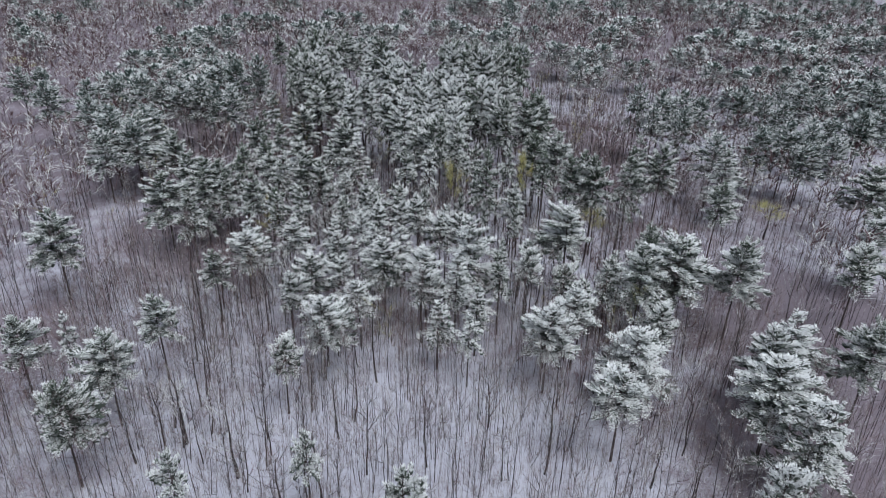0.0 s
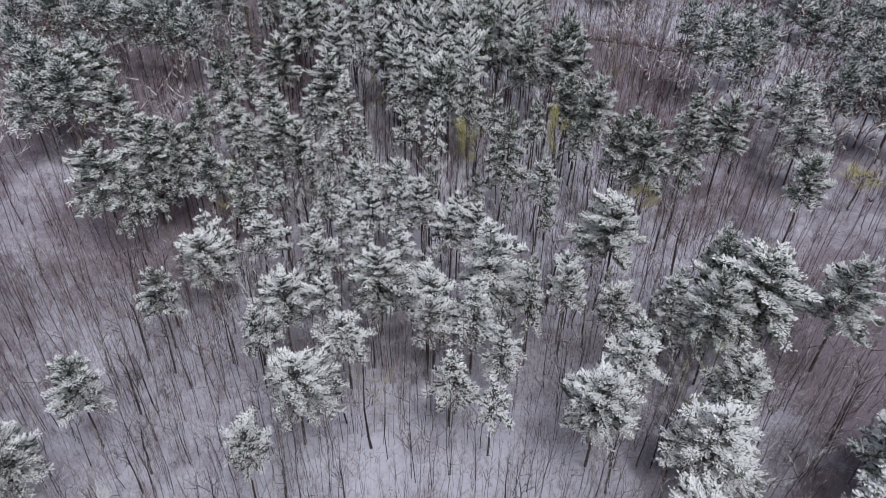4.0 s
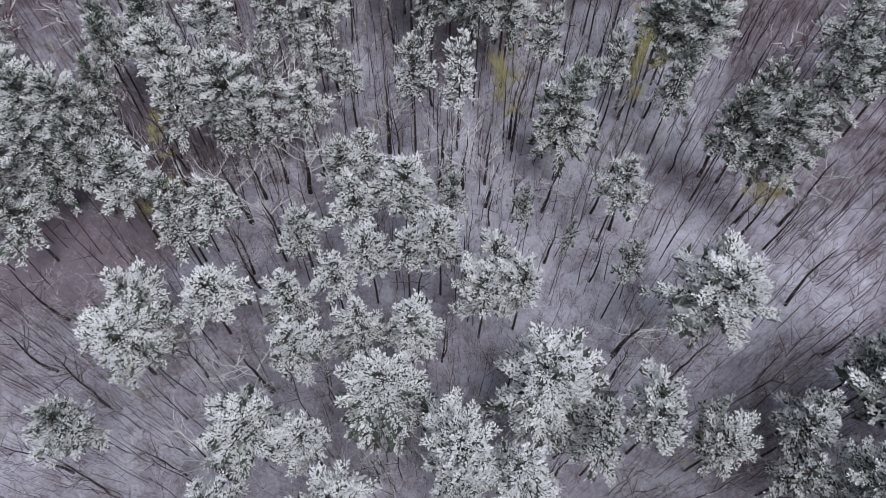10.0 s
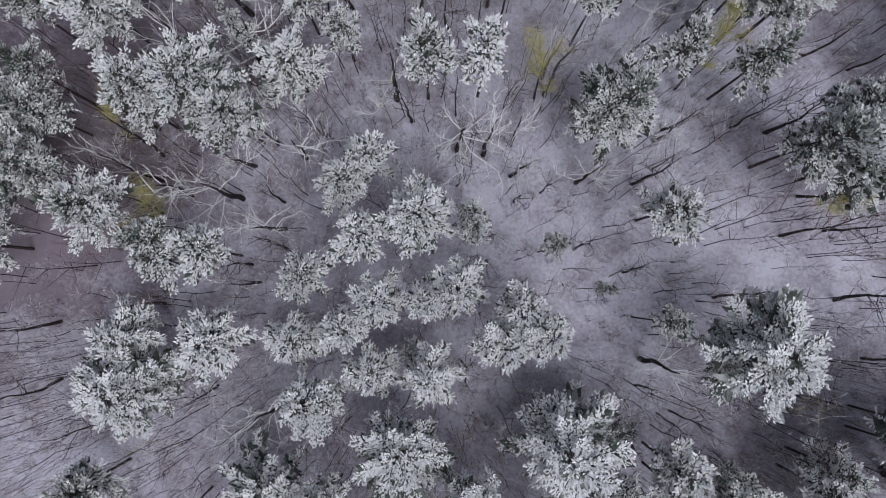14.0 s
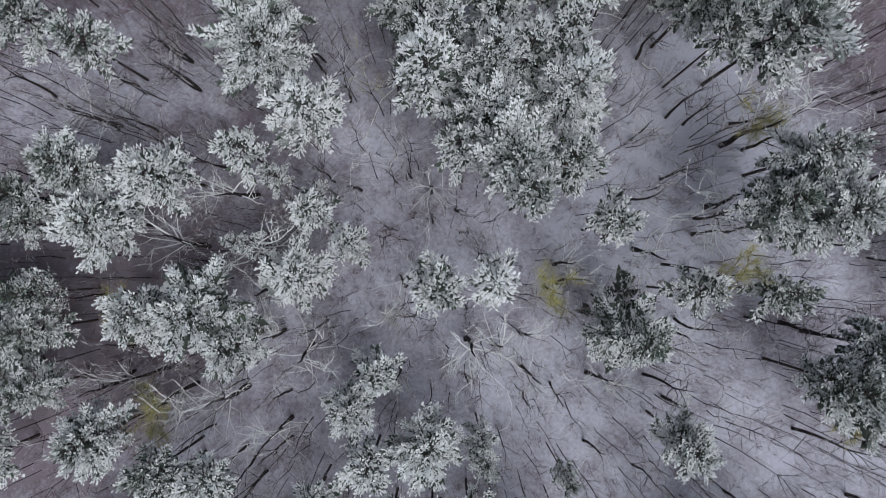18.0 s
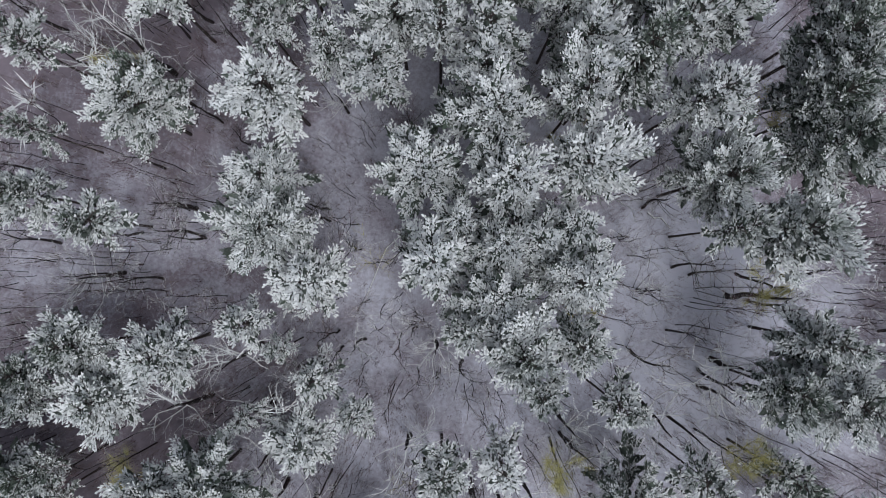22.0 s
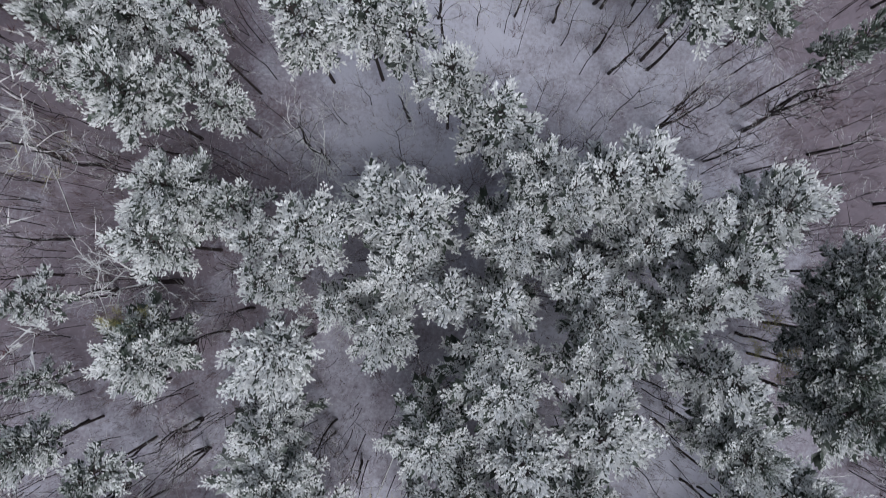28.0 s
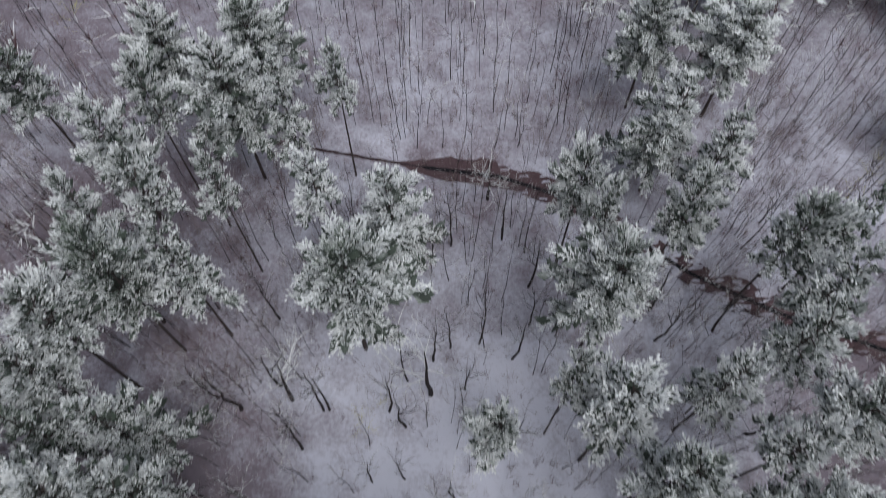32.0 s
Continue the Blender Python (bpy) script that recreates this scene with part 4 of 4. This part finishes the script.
# stand from y = 292 to 317 m
pine_wood([
    (141.6, 292.0, 16.4, 6.3), (-172.0, 293.2, 17.5, 4.6), (134.0, 294.9, 17.9, 6.2), (148.8, 294.9, 17.8, 6.3),
    (-90.4, 295.7, 19.1, 5.1), (-97.1, 296.8, 19.5, 4.8), (-102.3, 298.0, 19.0, 5.1), (-177.8, 300.5, 19.0, 3.8),
    (-120.6, 301.8, 18.0, 3.7), (138.5, 302.2, 18.8, 6.4), (123.3, 304.1, 17.4, 6.0), (130.0, 304.9, 19.9, 6.0),
    (-183.4, 306.9, 18.1, 3.9), (19.7, 310.9, 18.3, 5.5), (25.0, 312.5, 19.2, 5.0), (-34.8, 314.1, 18.4, 4.8),
    (12.7, 315.5, 17.2, 5.1), (-58.6, 315.7, 19.4, 5.3), (187.0, 315.7, 18.9, 5.9), (-28.8, 316.8, 18.4, 4.9),
])
# stand from y = 317 to 329 m
pine_wood([
    (-63.5, 316.9, 19.3, 4.9), (180.5, 317.0, 17.9, 5.6), (173.5, 317.3, 17.9, 5.8), (105.8, 318.3, 16.4, 5.2),
    (-179.6, 318.8, 20.0, 4.9), (112.8, 319.3, 16.1, 6.1), (-22.9, 320.4, 17.3, 5.8), (-171.4, 320.7, 18.6, 4.5),
    (66.1, 320.7, 19.2, 4.5), (-53.3, 321.6, 17.6, 4.5), (78.3, 323.0, 16.1, 5.2), (72.5, 323.9, 19.7, 5.3),
    (118.0, 324.7, 18.7, 6.1), (126.0, 324.8, 18.9, 5.3), (119.6, 325.3, 19.2, 5.2), (-99.5, 327.7, 19.5, 4.5),
    (132.8, 328.2, 16.2, 5.6), (25.7, 328.4, 19.2, 5.1), (38.7, 328.4, 17.4, 4.9), (32.8, 329.0, 16.5, 4.8),
])
# stand from y = 331 to 356 m
pine_wood([
    (1.8, 331.0, 18.7, 5.3), (-6.0, 332.2, 18.5, 5.0), (165.2, 332.7, 18.8, 5.4), (159.2, 332.9, 16.8, 5.0),
    (8.4, 333.2, 16.1, 5.0), (-88.5, 333.9, 17.8, 4.9), (-89.6, 334.4, 16.5, 4.3), (-93.3, 334.5, 18.9, 4.9),
    (171.0, 336.4, 17.7, 5.3), (-79.5, 336.7, 17.4, 4.7), (-84.0, 337.1, 18.5, 4.4), (-50.4, 341.0, 18.9, 5.0),
    (-57.1, 346.8, 19.5, 4.7), (-43.7, 348.4, 18.0, 5.7), (81.3, 349.5, 18.7, 6.1), (182.5, 353.1, 16.9, 4.7),
    (95.8, 354.0, 17.9, 6.4), (188.5, 354.1, 16.7, 5.1), (88.9, 354.6, 18.4, 5.9), (200.5, 356.2, 16.9, 5.3),
])
# stand from y = 356 to 396 m
pine_wood([
    (212.0, 356.5, 16.7, 5.3), (194.3, 357.2, 16.6, 5.8), (-20.8, 360.7, 18.0, 4.7), (207.0, 362.1, 19.4, 4.8),
    (76.3, 372.0, 16.9, 4.6), (179.3, 372.6, 16.0, 5.0), (174.4, 373.2, 18.9, 5.4), (166.7, 374.4, 18.6, 5.8),
    (69.8, 376.0, 18.7, 5.1), (154.7, 378.8, 16.3, 6.0), (169.8, 379.5, 17.0, 6.1), (161.7, 380.2, 19.7, 5.9),
    (44.2, 390.5, 17.3, 5.3), (55.8, 390.6, 19.2, 5.5), (-92.8, 391.8, 18.7, 4.7), (-82.1, 392.3, 19.6, 4.4),
    (-87.2, 392.5, 18.7, 4.0), (50.4, 392.7, 16.9, 4.8), (58.8, 395.7, 19.7, 4.9), (147.7, 396.4, 17.5, 5.7),
])
# stand from y = 398 to 430 m
pine_wood([
    (135.6, 397.9, 16.8, 5.4), (25.8, 398.8, 17.7, 7.5), (141.2, 399.4, 18.9, 5.4), (64.2, 399.9, 19.5, 5.7),
    (71.3, 400.0, 19.7, 4.9), (16.5, 401.1, 19.9, 7.4), (206.4, 401.1, 16.8, 4.9), (201.0, 402.6, 16.0, 4.7),
    (9.1, 402.8, 17.7, 7.7), (194.2, 403.9, 17.2, 4.7), (155.7, 412.3, 19.2, 6.7), (162.8, 412.3, 18.0, 6.9),
    (170.5, 414.9, 17.8, 6.3), (243.9, 418.3, 18.9, 4.7), (237.5, 422.1, 17.0, 5.5), (124.2, 424.0, 16.5, 5.0),
    (137.6, 425.5, 17.4, 5.6), (104.1, 427.5, 18.5, 5.8), (108.9, 429.6, 17.1, 5.4), (132.4, 429.8, 16.3, 5.5),
])
# stand from y = 431 to 435 m
pine_wood([
    (199.9, 430.9, 19.8, 5.1), (116.0, 431.2, 19.1, 4.9), (187.7, 433.2, 18.2, 4.8), (192.4, 435.4, 16.5, 5.6),
])
wood_rng = random.Random(9)
while len(PINE_WOOD) < 334:
    x, y = wood_rng.uniform(-330, 340), wood_rng.uniform(365, 560)
    if not clear_of_pines(x, y, 1.3) or any((x - q[0]) ** 2 + (y - q[1]) ** 2 < 40 for q in PINE_WOOD):
        continue
    if abs(x) < 0.72 * y + 20 and noise.noise((x * 0.012, y * 0.012, 4)) > -0.05 and not (215 < x < 345 and 440 < y):
        PINE_WOOD.append((x, y, wood_rng.uniform(13, 20), wood_rng.uniform(3.6, 6.0), wood_rng.uniform(0, 6.3), wood_rng.randrange(3)))
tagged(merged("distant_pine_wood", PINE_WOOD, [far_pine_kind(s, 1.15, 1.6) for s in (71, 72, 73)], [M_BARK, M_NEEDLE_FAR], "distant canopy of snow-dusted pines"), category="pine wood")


# ---- the far clearing: a long building, a track ----
def box(x0, x1, y0, y1, z0, z1):
    v = [(x, y, z) for z in (z0, z1) for y in (y0, y1) for x in (x0, x1)]
    return v, [(0, 2, 3, 1), (4, 5, 7, 6), (0, 1, 5, 4), (2, 6, 7, 3), (0, 4, 6, 2), (1, 3, 7, 5)]


M_WALL = bark("grey_board_wall", (0.10, 0.09, 0.09), (0.20, 0.18, 0.175), 0.0, 0.8)
M_ROOF = needles("snow_on_roof", (0.25, 0.25, 0.26), 2.0)
M_TRACK = bark("thawed_gravel_track", (0.11, 0.09, 0.085), (0.22, 0.185, 0.18), 0.15, 0.6)


def barn():
    thing = tagged(new("barn"), "long low building with a snow-covered roof beside a track", "building")
    thing.matrix_basis = pose(269, 537, ground_z(269, 537), 0, 0, -12)
    part("wall", mesh_of("wall", *box(-15, 15, -4.5, 4.5, -0.3, 3.2), M_WALL), thing)
    v = [(x, y, z) for x in (-15.8, 15.8) for y, z in ((-5.3, 2.9), (0, 5.6), (5.3, 2.9), (5.3, 3.2), (0, 5.95), (-5.3, 3.2))]
    f = [(0, 1, 7, 6), (1, 2, 8, 7), (2, 3, 9, 8), (3, 4, 10, 9), (4, 5, 11, 10), (5, 0, 6, 11), (0, 5, 4, 3, 2, 1), (6, 7, 8, 9, 10, 11)]
    part("roof", mesh_of("roof", v, f, M_ROOF), thing, "thick white snow on a pitched roof")
    for x in (-9, 0, 9):
        part("door", mesh_of("door", *box(x - 1.6, x + 1.6, -4.58, -4.5, 0, 2.6), M_BARK), thing)


barn()
v = []
for i in range(40):
    x = 215 + 3.2 * i
    y = 505 + 8 * math.sin((x - 215) * 0.03) - 0.10 * (x - 250)
    v += [(x, y - 3.5, ground_z(x, y) + 0.25), (x, y + 3.5, ground_z(x, y) + 0.25)]
tagged(new("track", mesh_of("track", v, [(2 * i, 2 * i + 2, 2 * i + 3, 2 * i + 1) for i in range(39)], M_TRACK)), "thawed gravel track past the building", "road", kind="structure")


# ---- fallen wood ----
def fallen(name, pts, radii, label):
    sh = Shape()
    sh.tube([Vector((x, y, ground_z(x, y) + r * 0.7)) for (x, y), r in zip(pts, radii)], radii, 7)
    tagged(new(name, sh.mesh(name, M_FELLED)), label, "fallen wood", "fallen wood on the forest floor")


fallen("fallen_log", [(-47.0, 232.0), (-45.0, 230.8), (-42.9, 229.3)], (0.34, 0.33, 0.30), "dark wet fallen log with snow on top")
fallen("fallen_branch", [(12.1, 165.8), (12.8, 165.2), (13.5, 165.3), (14.5, 164.2)], (0.13, 0.12, 0.1, 0.05), "crooked fallen branch lying on the snow")
fallen("fallen_branch", [(-11.9, 164.0), (-15.0, 161.0), (-16.9, 155.9)], (0.09, 0.08, 0.05), "thin fallen branch lying on the snow")
fallen("fallen_branch", [(-51.9, 189.7), (-50.5, 186.8), (-49.1, 183.5)], (0.07, 0.07, 0.05), "thin straight fallen pole lying on the snow")
fallen("fallen_branch", [(-36.1, 196.3), (-34.6, 195.8), (-33.0, 195.4)], (0.14, 0.13, 0.12), "short dark fallen log beside the pines")
fallen("fallen_branch", [(-30.9, 115.8), (-33.8, 115.2), (-34.3, 114.0)], (0.1, 0.1, 0.06), "thin fallen branch lying on the snow")
